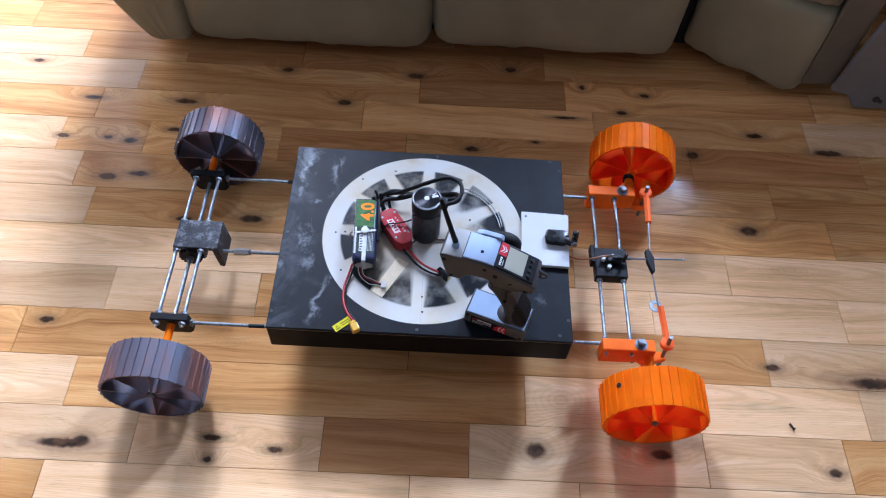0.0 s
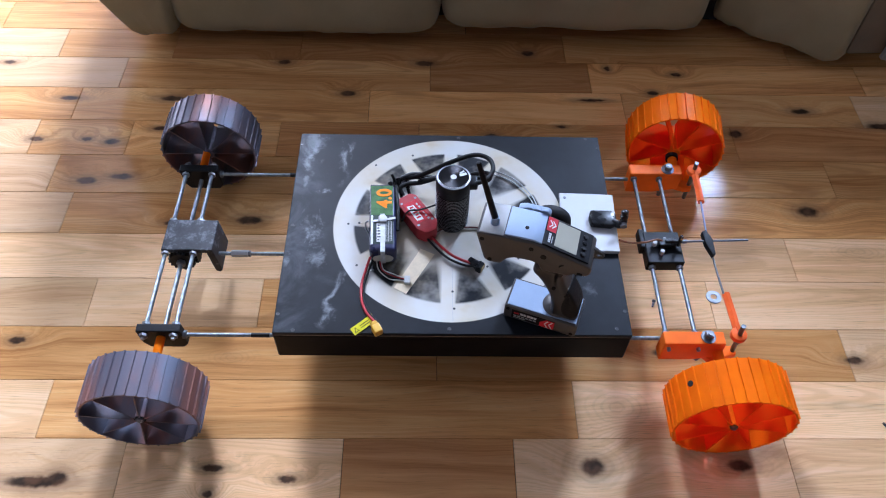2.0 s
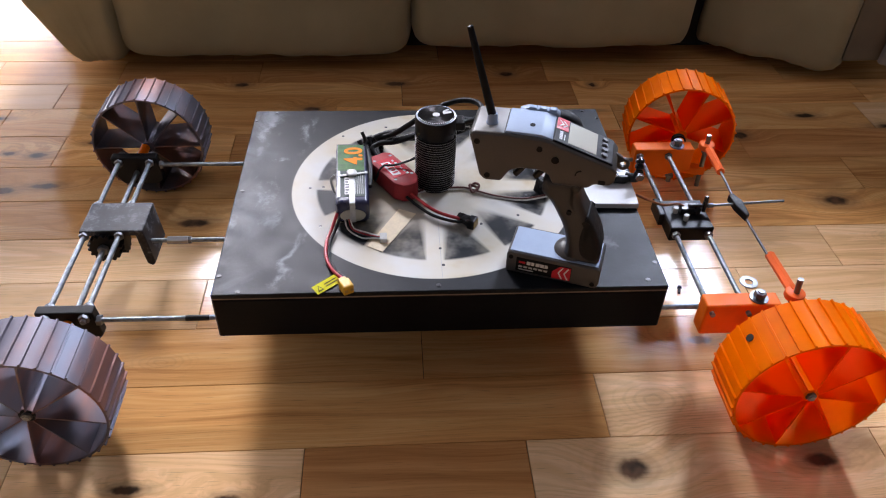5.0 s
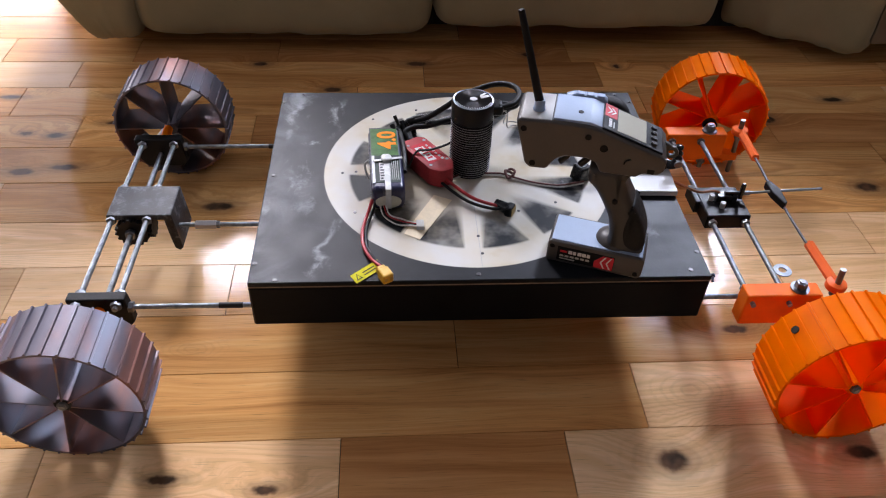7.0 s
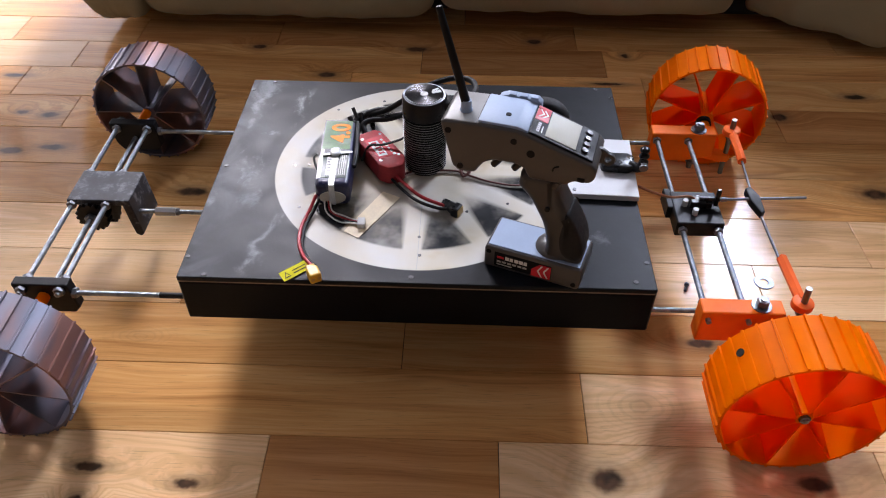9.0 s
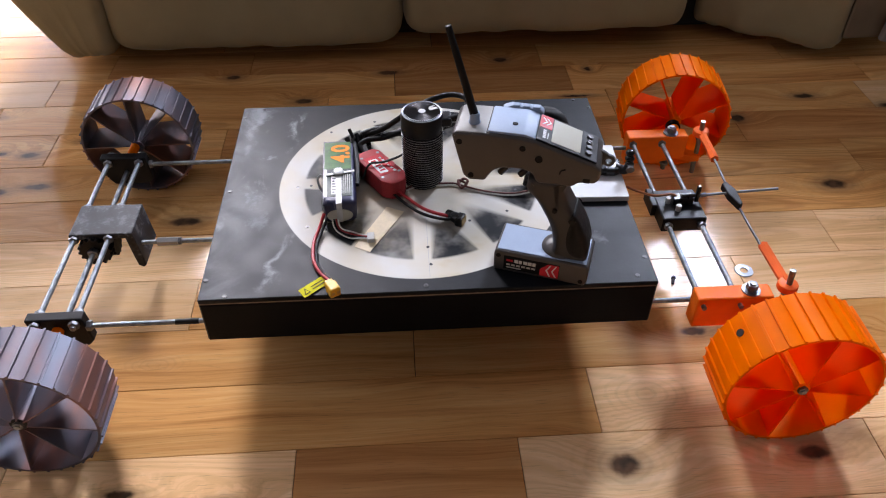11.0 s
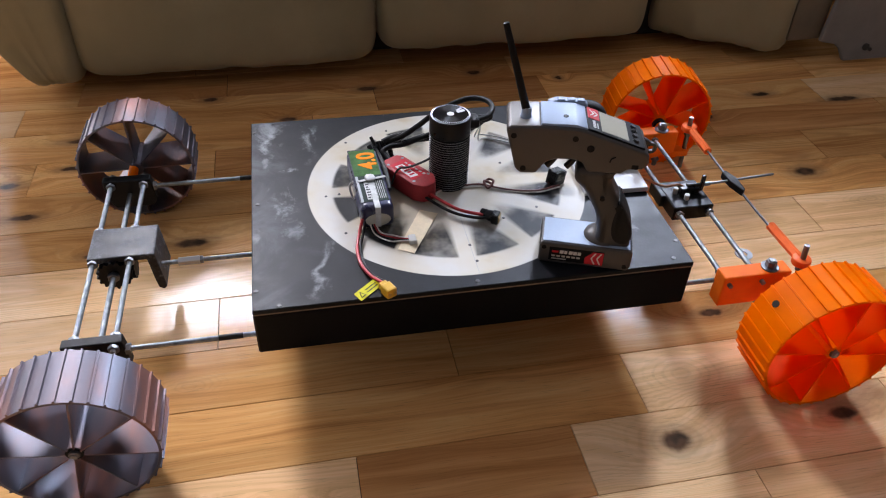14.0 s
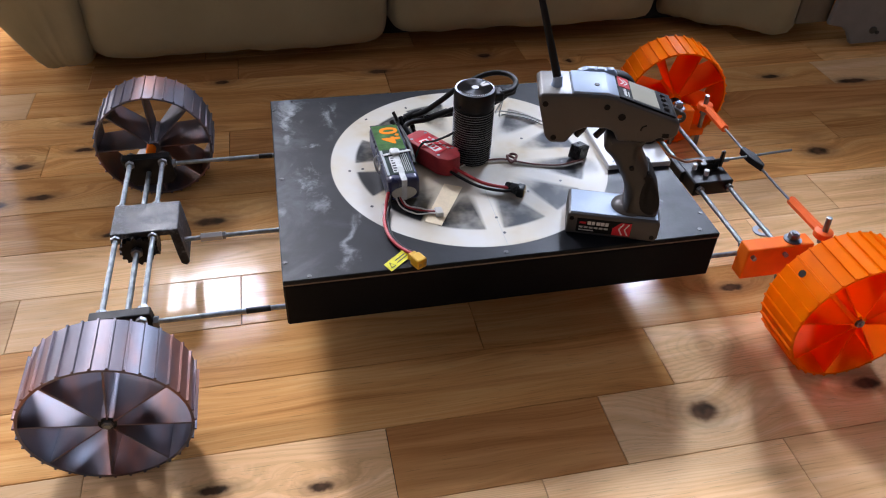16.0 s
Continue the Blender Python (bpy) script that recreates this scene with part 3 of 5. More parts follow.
def cushion(cx, cy, cz, hx, hy, hz, power=5.0, cuts=24, ripple=0.004, seed=0.0):
    """A plump upholstered block."""
    bm = bmesh.new()
    bmesh.ops.create_cube(bm, size=2)
    bmesh.ops.subdivide_edges(bm, edges=list(bm.edges), cuts=cuts, use_grid_fill=True)
    for v in bm.verts:
        x, y, z = v.co
        k = (abs(x) ** power + abs(y) ** power + abs(z) ** power) ** (-1 / power)
        w = noise.noise(Vector((x * 2.2 + seed, y * 2.2, z * 1.1))) + 0.7 * noise.noise(Vector((x * 8 + seed, y * 6, z * 1.6)))
        v.co = Vector((cx + x * k * hx, cy + y * k * hy, cz + z * k * hz)) + Vector((x, y, z)).normalized() * w * ripple
    return bm


def disc_bolt(x, y, z, parent, head=0.0042):
    bm = rod((x, y, z - 0.001), (x, y, z + 0.0006), head, 14, head * 0.85)
    screw = part("screw", bm, SCREW, parent, smooth=40)
    # raised dark disc; the shade of the drive recess is put into its colour
    cross = rod((x, y, z), (x, y, z + .0008), head * .6, 8)
    part("recess_disc", cross, INK_DARK, screw)


def nut(c, ahead, r, t, parent, name="nut", mat=None):
    c, ahead = Vector(c), Vector(ahead).normalized()
    return part(name, rod(c - ahead * t / 2, c + ahead * t / 2, r, 6, bevel=r * 0.12), mat or BRIGHT, parent)


# ---- the room ----
ROOM_X0, ROOM_X1, ROOM_Y0, CEIL = -3.6, 3.6, -2.8, 3.65


def wall(name, x0, x1, y0, y1, z0=0.0, z1=CEIL, label="plain taupe painted wall"):
    return tagged(part(name, box(x0, x1, y0, y1, z0, z1), WALL_PAINT), label, "wall", kind="structure")


def pierced(name, label, runs, openings, along, d0, d1):
    """A wall with openings (from, to, sill, head) along x or y."""
    host = tagged(new(name), label, "wall", kind="structure")
    ends = [runs[0], *(q for a, b, *_ in openings for q in (a, b)), runs[1]]
    pieces = [(a, b, 0, CEIL) for a, b in zip(ends[::2], ends[1::2])]
    pieces += [(a, b, 0, sill) for a, b, sill, head in openings] + [(a, b, head, CEIL) for a, b, sill, head in openings]
    for a, b, z0, z1 in pieces:
        part("wall_panel", box(a, b, d0, d1, z0, z1) if along == "x" else box(d0, d1, a, b, z0, z1), WALL_PAINT, host)
    for a, b, sill, head in openings:
        PANES[0] += 1
        frame_label = "white framed glass door letting in daylight" if sill < .5 else "white framed window out of view with a lamp in its opening"
        window = tagged(new("window_%d" % PANES[0]), frame_label, "window", kind="structure")
        m = (d0 + d1) / 2
        for p0, p1, z0, z1 in ((a, b, sill, sill + .05), (a, b, head - .05, head), (a, a + .05, sill + .05, head - .05), (b - .05, b, sill + .05, head - .05),
                               ((a + b) / 2 - .016, (a + b) / 2 + .016, sill + .05, head - .05)):
            part("window_frame", box(p0, p1, m - .03, m + .03, z0, z1, .004, 1) if along == "x" else box(m - .03, m + .03, p0, p1, z0, z1, .004, 1), FRAME_WHITE, window)


PANES = [0]
pierced("wall_north", "taupe wall with a glass door and two windows", (ROOM_X0 - .12, ROOM_X1 + .12), WINDOWS, "x", WALL_Y, WALL_Y + .12)
# these two windows are out of view, put in only to carry fill light
pierced("wall_west", "taupe wall with an unseen window added for fill", (ROOM_Y0, WALL_Y), ((SIDE_Y0, SIDE_Y1, WIN_Z0, WIN_Z1),), "y", ROOM_X0 - .12, ROOM_X0)
pierced("wall_south", "taupe wall with an unseen window added for fill", (ROOM_X0 - .12, ROOM_X1 + .12), ((SOUTH_X0, SOUTH_X1, WIN_Z0, WIN_Z1),), "x", ROOM_Y0 - .12, ROOM_Y0)
wall("wall_east", ROOM_X1, ROOM_X1 + .12, ROOM_Y0, WALL_Y)
tagged(part("ceiling", box(ROOM_X0 - .12, ROOM_X1 + .12, ROOM_Y0 - .12, WALL_Y + .12, CEIL, CEIL + .1), CEIL_PAINT), "plain grey-white ceiling", "ceiling", kind="structure")
# ---- the sofa ----
sofa = thing("sofa", "beige microfibre sectional sofa with plump rounded cushions", "sofa", 0, 0, 0)
# block painted near black so the gap below the seats reads as shade
part("base", box(-.62, .98, .70, 1.50, .0, .30, .01), SHADE_BLACK, sofa)
for x0, x1, low, s in ((-.562, -.013, .021, 1.0), (-.013, .530, .038, 5.0)):
    part("seat_front", cushion((x0 + x1) / 2, .873, (.469 + low) / 2, (x1 - x0) / 2, .285, (.469 - low) / 2, 15.0, 34, .005, s), FABRIC, sofa, smooth=80)
    part("back_cushion", cushion((x0 + x1) / 2, 1.30, .73, (x1 - x0) / 2, .17, .31, 4.0, 16, .006, s), FABRIC, sofa, smooth=80)
arm = cushion(-.660, .985, .315, .109, .405, .30, 22.0, 24, .003, 3.0)
for v in arm.verts:
    if v.co.z < .25:
        v.co.x += (.25 - v.co.z) * .62 * max(0.0, (-.575 - v.co.x) / .20)
part("arm", arm, FABRIC, sofa, smooth=80)
part("corner_wedge", cushion(.74, 1.10, .22, .21, .28, .19, 8.0, 14, .004, 6.0), FABRIC, sofa, smooth=80)
part("back", cushion(.2, 1.45, .53, .92, .09, .49, 8.0, 10, .002, 2.0), FABRIC, sofa, smooth=80)
recliner = thing("recliner_section", "beige microfibre corner seat angled beside the sofa", "sofa", .80, .526, 0)
HERE = Matrix.Translation((-.80, -.526, 0))
seat = Matrix.Translation((-.80, -.526, 0)) @ pose(.837, .847, 0, 0, 0, -32)
part("seat_front", cushion(0, 0, .125, .142, .302, .110, 12.0, 26, .006, 8.0), FABRIC, recliner, smooth=80, at=seat)
part("seat_roll", cushion(0, .01, .315, .146, .300, .105, 6.0, 24, .007, 11.0), FABRIC, recliner, smooth=80, at=seat)
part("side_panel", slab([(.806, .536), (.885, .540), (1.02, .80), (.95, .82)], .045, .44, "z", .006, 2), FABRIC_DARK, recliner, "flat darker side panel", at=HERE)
part("lining", slab([(.868, .052), (.905, .044), (.920, .032), (.936, .006), (1.36, .012), (1.36, .46), (.955, .40), (.888, .225), (.874, .12)], .513, .525, "y", .003, 2), GREY_CLOTH, recliner, "pale grey lining cloth", at=HERE)
# out of view; added to keep the right window's light off the floor
part("unseen_backrest", cushion(1.36, 1.20, .50, .44, .40, .48, 6.0, 16, .006, 14.0), FABRIC, recliner, smooth=80, at=HERE)
part("glide_foot", rod((.976, .510, .036), (.976, .5135, .036), .0075, 14), SCREW, recliner, smooth=40, at=HERE)
part("glide_foot", rod((.988, .5105, .030), (.988, .5135, .030), .004, 12), SCREW, recliner, smooth=40, at=HERE)

# ---- the rolling chassis ----
TOP, BOT = 0.149, 0.0868
vehicle = thing("model_vehicle_chassis", "homemade four-wheeled vehicle chassis of black box, rods and printed parts", "vehicle")
body = part("box_body", box(-.2405, .2405, -.1862, .1862, BOT, TOP - .0075, .002, 1), BOX_BLACK, vehicle, "black painted wooden box")
part("ply_edge", box(-.2400, .2400, -.1858, .1858, TOP - .0075, TOP - .0060), PLY, vehicle, "raw plywood edge under the lid")
lid = part("lid", box(-.2402, .2402, -.1865, .1865, TOP - .0060, TOP, .0010, 1), LID, vehicle, "black painted lid with a sprayed white wheel pattern")
for x, y in ((-.213, -.182), (.220, -.176), (-.236, -.157), (.235, -.148), (-.236, .160), (-.211, .187 - .006), (.219, .181), (.236, .160), (-.233, -.004),
             (-.005, -.178), (.013, .180), (.160, -.180)):
    disc_bolt(x, y, TOP, lid, .0029)
for x, y in ((-.152, .0), (-.136, .002), (.0, -.118), (.002, -.146), (-.06, .14), (-.117, .118), (-.135, -.075), (.05, -.075), (.095, -.06), (.11, -.02), (.075, .04), (.03, -.004)):
    part("screw", rod((x, y, TOP - .001), (x, y, TOP + .0004), .0018, 10), INK_DARK, lid)
seam = box(-.0003, .0003, -.166, -.06, TOP - .0004, TOP + .0002)
part("seam", seam, END_CAP, lid)

# long rods under the box
for y in (-.150, .157):
    part("rail", rod((-.385, y, .081), (.315, y, .081), .0030, 12), STEEL, vehicle, smooth=40)
    part("rail_sleeve", rod((-.284 if y < 0 else -.264, y, .081), (-.258 if y < 0 else -.246, y, .081), .0034, 12), TAPE_BLACK, vehicle, smooth=40)
    nut((-.378, y, .081), (1, 0, 0), .0062, .006, vehicle)
shaft = part("drive_shaft", rod((-.372, .003, .0685), (.10, .003, .0685), .0030, 12), STEEL, vehicle, smooth=40)
part("coupling", rod((-.339, .003, .0685), (-.313, .003, .0685), .0056, 6, bevel=.0006), FIN_EDGE, shaft, "hexagonal coupling nut")
nut((-.311, .003, .0685), (1, 0, 0), .0050, .004, shaft)

# rear axle
AX, AZ = -.411, .080
for y0, y1, out in ((-.155, -.142, -1), (.149, .163, 1)):
    bl = part("axle_block", slab([(-.443, .0970), (-.381, .0970), (-.377, .062), (-.384, .054), (-.432, .054), (-.440, .066)], y0, y1, "y", .0015), BLACK_PRINT, vehicle, "black printed axle block")
    for x in (-.432, -.390):
        nut((x, (y0 if out < 0 else y1) + out * .003, .0905), (0, 1, 0), .0062, .005, bl)
        part("bolt_end", rod((x, y0 if out < 0 else y1, .0905), (x, (y0 if out < 0 else y1) + out * .009, .0905), .003, 12), STEEL, bl, smooth=40)
        nut((x, (y1 if out < 0 else y0) - out * .003, .0905), (0, 1, 0), .0062, .005, bl)
    part("axle_sleeve", rod((AX, y1 if out > 0 else y0, AZ), (AX, out * .222, AZ), .0064, 20), ORANGE, vehicle, "orange printed axle sleeve", smooth=40)
for x in (-.432, -.390):
    part("axle_rod", rod((x, -.150, .0905), (x, .157, .0905), .0031, 12), STEEL, vehicle, smooth=40)
part("axle_shaft", rod((AX, -.226, AZ - .006), (AX, .226, AZ - .006), .0034, 12), STEEL, vehicle, smooth=40)
gearbox = part("gearbox", slab([(-.438, .0965), (-.361, .0965), (-.3575, .060), (-.356, .043), (-.360, .039), (-.366, .043), (-.368, .058), (-.371, .0885), (-.438, .0885)], -.012, .047, "y", .0015), BLACK_SCUFFED, vehicle, "scuffed black printed gearbox bracket")
for x in (-.432, -.390):
    for y, d in ((-.0145, -1), (.0495, 1)):
        nut((x, y, .0905), (0, 1, 0), .0060, .005, gearbox)
part("gear_post", box(-.417, -.405, .010, .016, .072, .090, .001, 1), BLACK_PRINT, gearbox)


def gear(cx, cy, cz, r, teeth, width, ahead, parent, name="gear"):
    bm = bmesh.new()
    rings = []
    for d in (-width / 2, width / 2):
        ring = []
        for k in range(teeth * 4):
            a = 2 * math.pi * k / (teeth * 4)
            rr = r if k % 4 < 2 else r * 0.86
            u, w = rr * math.cos(a), rr * math.sin(a)
            ring.append(bm.verts.new((cx + u, cy + d, cz + w) if ahead == "y" else (cx + d, cy + u, cz + w)))
        rings.append(ring)
    n = teeth * 4
    bm.faces.new(rings[0])
    bm.faces.new(rings[1][::-1])
    for k in range(n):
        bm.faces.new((rings[0][k], rings[1][k], rings[1][(k + 1) % n], rings[0][(k + 1) % n]))
    bmesh.ops.recalc_face_normals(bm, faces=bm.faces)
    return part(name, bm, BLACK_PRINT, parent, "black printed gear")


gear(AX, -.012, AZ - .008, .0205, 16, .010, "y", gearbox)
gear(-.394, .003, .0685, .0150, 12, .010, "x", gearbox, "bevel_gear")
nut((AX, -.021, AZ - .006), (0, 1, 0), .0070, .007, gearbox)


def wheel(mat, label, x, y, rz, tilt, twist, R=.0792, phase=0.0, group="wheels"):
    """Outer face towards -y before the turn; the axle runs along y."""
    RIN, W, ribs = R - .0026, .063, 35
    w = thing("wheel", label, "wheel", group=group)
    w.parent = vehicle
    w.matrix_basis = pose(x, y, R + .0021, 0, 0, rz) @ pose(0, 0, 0, 0, tilt, 0)
    bm = bmesh.new()
    turns = [(k + f) * 2 * math.pi / ribs for k in range(ribs) for f in (0.0, 0.03, 0.16, 0.19, 0.46, 0.73)]
    n = len(turns)
    rows = []
    for d, inner in ((-W / 2, 0), (W / 2, 0), (W / 2, 1), (-W / 2, 1)):
        row = []
        for k, a in enumerate(turns):
            rr = RIN if inner else (R + .0023 if k % 6 in (1, 2) else R)
            row.append(bm.verts.new((rr * math.cos(a), d, rr * math.sin(a))))
        rows.append(row)
    for a, b in zip(rows, rows[1:] + rows[:1]):
        for k in range(n):
            bm.faces.new((a[k], a[(k + 1) % n], b[(k + 1) % n], b[k]))
    bmesh.ops.recalc_face_normals(bm, faces=bm.faces)
    part("rim", bm, mat, w)
    part("hub", rod((0, -W / 2 + .004, 0), (0, W / 2, 0), .0088, 24), mat, w, smooth=40)
    for k in range(8):
        bm = bmesh.new()
        steps, th, grid = 8, .0009, {}
        for s in range(steps + 1):
            f = s / steps
            a = 2 * math.pi * (k + .5) / 8 + radians(phase) + radians(twist) * (f - .5)
            d = (-W / 2 + .0015) + (W - .003) * f
            for j, r in enumerate((.0082, .043, RIN + .0004)):
                for side in (-1, 1):
                    t = a + side * th / max(r, .012)
                    grid[s, j, side] = bm.verts.new((r * math.cos(t), d, r * math.sin(t)))
        for s in range(steps):
            for j in range(2):
                for side in (-1, 1):
                    bm.faces.new((grid[s, j, side], grid[s + 1, j, side], grid[s + 1, j + 1, side], grid[s, j + 1, side]))
        for s in (0, steps):
            for j in range(2):
                bm.faces.new((grid[s, j, -1], grid[s, j + 1, -1], grid[s, j + 1, 1], grid[s, j, 1]))
        bmesh.ops.recalc_face_normals(bm, faces=bm.faces)
        part("blade", bm, ORANGE_THIN if mat == ORANGE else mat, w, smooth=50)
    part("bolt", rod((0, -W / 2 - .001, 0), (0, -W / 2 + .008, 0), .0030, 12), STEEL, w, smooth=40)
    if mat == GREY_SILK:
        part("washer", rod((0, -W / 2 + .0035, 0), (0, -W / 2 + .0052, 0), .0085, 20), BLACK_PRINT, w, smooth=40)
    nut((0, -W / 2 + .003, 0), (0, 1, 0), .0055, .005, w)
    return w


wheel(GREY_SILK, "grey silk-plastic printed wheel with ribbed rim and fan blades", -.412, -.2505, 0, -14.5, 4, .0775)
wheel(GREY_SILK, "grey silk-plastic printed wheel with ribbed rim, beside the sofa", -.407, .2345, 180, 25.5, 4, .0778)
front_wheel = wheel(ORANGE, "glossy orange printed wheel with ribbed rim and fan blades", .375, -.2575, 0, 8, 4, .0806, 22.5)
wheel(ORANGE, "glossy orange printed wheel with ribbed rim, beside the corner seat", .394, .2495, 173, 3, 4, .0800, -2)

# no hole is cut; a near-black disc paints the shade inside it
hole_way = Vector((-.873, 0, .487))
part("rim_hole_disc", rod(Vector((0, .010, 0)) + hole_way * .0795, Vector((0, .010, 0)) + hole_way * .0815, .0042, 14), SHADE_BLACK, front_wheel, "dark disc put in place of a hole in the orange rim")

# front axle
for out in (-1, 1):
    y0, y1 = sorted((out * .1500, out * .1715))
    bl = part("steering_block", slab([(.299, .102), (.386, .102), (.386, .066), (.345, .057), (.299, .057)], y0, y1, "y", .002), ORANGE_DEEP, vehicle, "orange printed steering block")
    for x in (.306, .348):
        nut((x, out * .1475, .092), (0, 1, 0), .0055, .005, bl)
        part("screw", rod((x, out * .1705, .092), (x, out * .1765, .092), .0028, 10), STEEL, bl, smooth=40)
    part("washer", rod((.362, out * .160, .1022), (.362, out * .160, .1036), .0105, 24), BRIGHT, bl, smooth=40)
    nut((.362, out * .160, .1078), (0, 0, 1), .0066, .0084, bl)
    part("kingpin", rod((.362, out * .160, .040), (.362, out * .160, .1135), .0036, 14), BRIGHT, bl, smooth=40)
    nut((.362, out * .160, .0500), (0, 0, 1), .0060, .0055, bl)
    kn = part("knuckle", rod((.379, out * .172, AZ), (.386 if out > 0 else .379, out * .222, AZ), .0078, 20), ORANGE, vehicle, "orange printed steering knuckle", smooth=40)
    part("collar", rod((.383 if out > 0 else .379, out * .205, AZ), (.384 if out > 0 else .379, out * .2125, AZ), .0105, 24), BLACK_PRINT, kn, smooth=40)
    part("arm", slab([(.362, out * .166), (.372, out * .178), (.413, out * .166), (.411, out * .152), (.398, out * .152)], .055, .066, "z", .002), ORANGE_DEEP, kn)
    link = part("steering_arm", rod((.405, out * .157, .099), (.405, out * .157, .108), .0115, 24, bevel=.002), ORANGE_SOFT, vehicle, "coral printed steering link", smooth=40)
    part("link_bar", tube([(.405, out * .152, .1035), (.404, out * .118, .1035), (.402, out * .088, .105)], .0058, 6), ORANGE_SOFT, link)
    tip = .1275 if out < 0 else .122
    part("pin", rod((.409, out * .162, .030), (.4045, out * .157, tip), .0034, 14), BRIGHT, link, smooth=40)
    nut((.4065, out * .159, .092), (0, 0, 1), .0058, .005, link)
for x in (.306, .348):
    part("axle_rod", rod((x, -.150, .092), (x, .150, .092), .0031, 12), STEEL, vehicle, smooth=40)
tie = part("tie_rod", tube([(.402, .090, .105), (.396, .030, .109), (.393, .004, .112)], .0016, 8), BRIGHT, vehicle, smooth=40)
part("tie_rod", tube([(.394, -.018, .112), (.396, -.060, .109), (.398, -.090, .107)], .0016, 8), BRIGHT, vehicle, smooth=40)
part("clevis", slab([(.385, .018), (.392, .022), (.399, .004), (.398, -.024), (.393, -.028), (.386, -.004)], .108, .118, "z", .0015), BLACK_PRINT, tie, "black printed tie-rod clevis")
part("push_rod", rod((.352, .002, .112), (.452, .001, .119), .0017, 10), BRIGHT, vehicle, smooth=40)
mount = part("servo_mount", box(.299, .355, -.030, .030, .080, .101, .0015, 1), BLACK_PRINT, vehicle, "black printed servo mount")
part("servo_tab", box(.293, .301, .000, .036, .082, .100, .001, 1), BLACK_PRINT, mount)
for x in (.306, .348):
    nut((x, -.0335, .092), (0, 1, 0), .0055, .006, mount)
servo = part("servo", box(.318, .344, -.004, .010, .101, .111, .001, 1), BLACK_GLOSS, mount, "small black servo")
part("horn", box(.346, .351, -.002, .003, .104, .128, .001, 1), BLACK_GLOSS, servo)
part("horn_arm", rod((.328, .002, .112), (.352, .002, .112), .0028, 10), BLACK_GLOSS, servo, smooth=40)
part("clamp_screw", rod((.3535, .002, .112), (.360, .002, .1126), .0030, 12), BRIGHT, servo, smooth=40)
for x, y in ((.313, .003), (.322, -.013), (.329, .009)):
    part("screw_head", rod((x, y, .101), (x, y, .109), .0034, 12), INK_WHITE, servo, smooth=40)
part("servo_cable", tube([(.244, -.028, .153), (.262, -.024, .142), (.29, -.008, .122), (.315, .004, .114), (.327, .004, .108)], .0016, 8), BROWN_WIRE, vehicle, "brown servo cable", smooth=40)

# ---- things on the lid ----
board = thing("white_board", "small white foam board laid on the lid's edge", "board", .2025, .004, TOP, -2)
part("panel", box(-.0405, .0405, -.054, .054, .0005, .0075, .0008, 1), CARD, board)
part("screw", rod((-.031, -.046, .0075), (-.031, -.046, .0085), .0022, 10), BRIGHT, board)
part("screw", rod((-.033, .044, .0075), (-.033, .044, .0085), .0022, 10), BRIGHT, board)
clip = thing("black_bracket", "small black bracket with a ringed post and silver screw", "bracket", .224, .004, TOP + .0075, -4)
part("plate", slab([(-.020, -.014), (.010, -.015), (.018, -.010), (.018, .010), (.010, .015), (-.020, .013), (-.023, 0.0)], .0, .010, "z", .003, 3), BLACK_GLOSS, clip, smooth=50)
part("arm", tube([(.012, -.004, .006), (.022, -.010, .007), (.026, -.012, .016)], .0058, 8), BLACK_GLOSS, clip, smooth=50)
post = part("post", turned([(.0048, 0), (.0055, .001), (.0055, .004), (.0042, .005), (.0042, .0065), (.0058, .0075), (.0058, .011), (.0042, .012), (.0042, .0135), (.0055, .0145), (.0055, .018), (.003, .020)], 24),
            BLACK_GLOSS, clip, smooth=50, at=pose(.026, -.010, .013, -22, 0, 0))
part("tip", rod((.026, -.018, .012), (.026, -.012, .013), .0050, 14), BRIGHT, clip, smooth=40)

tape = thing("masking_tape", "strip of cream masking tape stuck across the pattern", "tape", -.050, -.092, TOP)
part("strip", slab([(-.031, -.021), (-.014, -.031), (.025, .037), (.005, .047)], .0003, .0009, "z"), MASKING, tape)

motor = thing("electric_motor", "black ribbed brushless motor standing upright on the lid", "motor", 0, .008, TOP)
fins = [(.0215, 0.0), (.0235, .001)]
for k in range(22):
    z = .003 + k * .00315
    fins += [(.0210, z), (.0243, z + .0003), (.0243, z + .0012), (.0210, z + .0015)]
part("finned_can", turned(fins + [(.0226, .0735)], 56), CAP, motor, smooth=30)
for k in range(22):
    z = .003 + k * .00315
    part("fin_edge", turned([(.0240, z + .0005), (.0245, z + .0005), (.0245, z + .00095), (.0240, z + .00095)], 56), FIN_EDGE, motor, smooth=30)
cap = part("end_cap", turned([(.0240, .0725), (.0246, .0735), (.0246, .0935), (.0236, .0955), (.0, .0956)], 56), CAP, motor, "glossy black end cap", smooth=30)
part("turned_face", turned([(.0212, .0953), (.0212, .0961), (.0001, .0962)], 56), TURNED, cap, "turned dark metal face", smooth=30)
part("ring", turned([(.0231, .0953), (.0235, .0957), (.0231, .0959), (.0228, .0957)], 56), BRIGHT, cap, smooth=60)
part("centre_recess", turned([(.0042, .0958), (.0042, .0966), (.0034, .0967)], 24), INK_WHITE, cap)
for a, r0, r1, w in ((20, .009, .019, .0022), (38, .011, .019, .0012)):
    bm = box(r0, r1, -w, w, .0960, .0966)
    part("marking", bm, INK_WHITE, cap, at=pose(0, 0, 0, 0, 0, a))
for k in range(20):
    a = 200 + k * 7
    part("marking", box(.0202, .0212, -.0006, .0006, .0960, .0966), INK_WHITE, cap, at=pose(0, 0, 0, 0, 0, a))
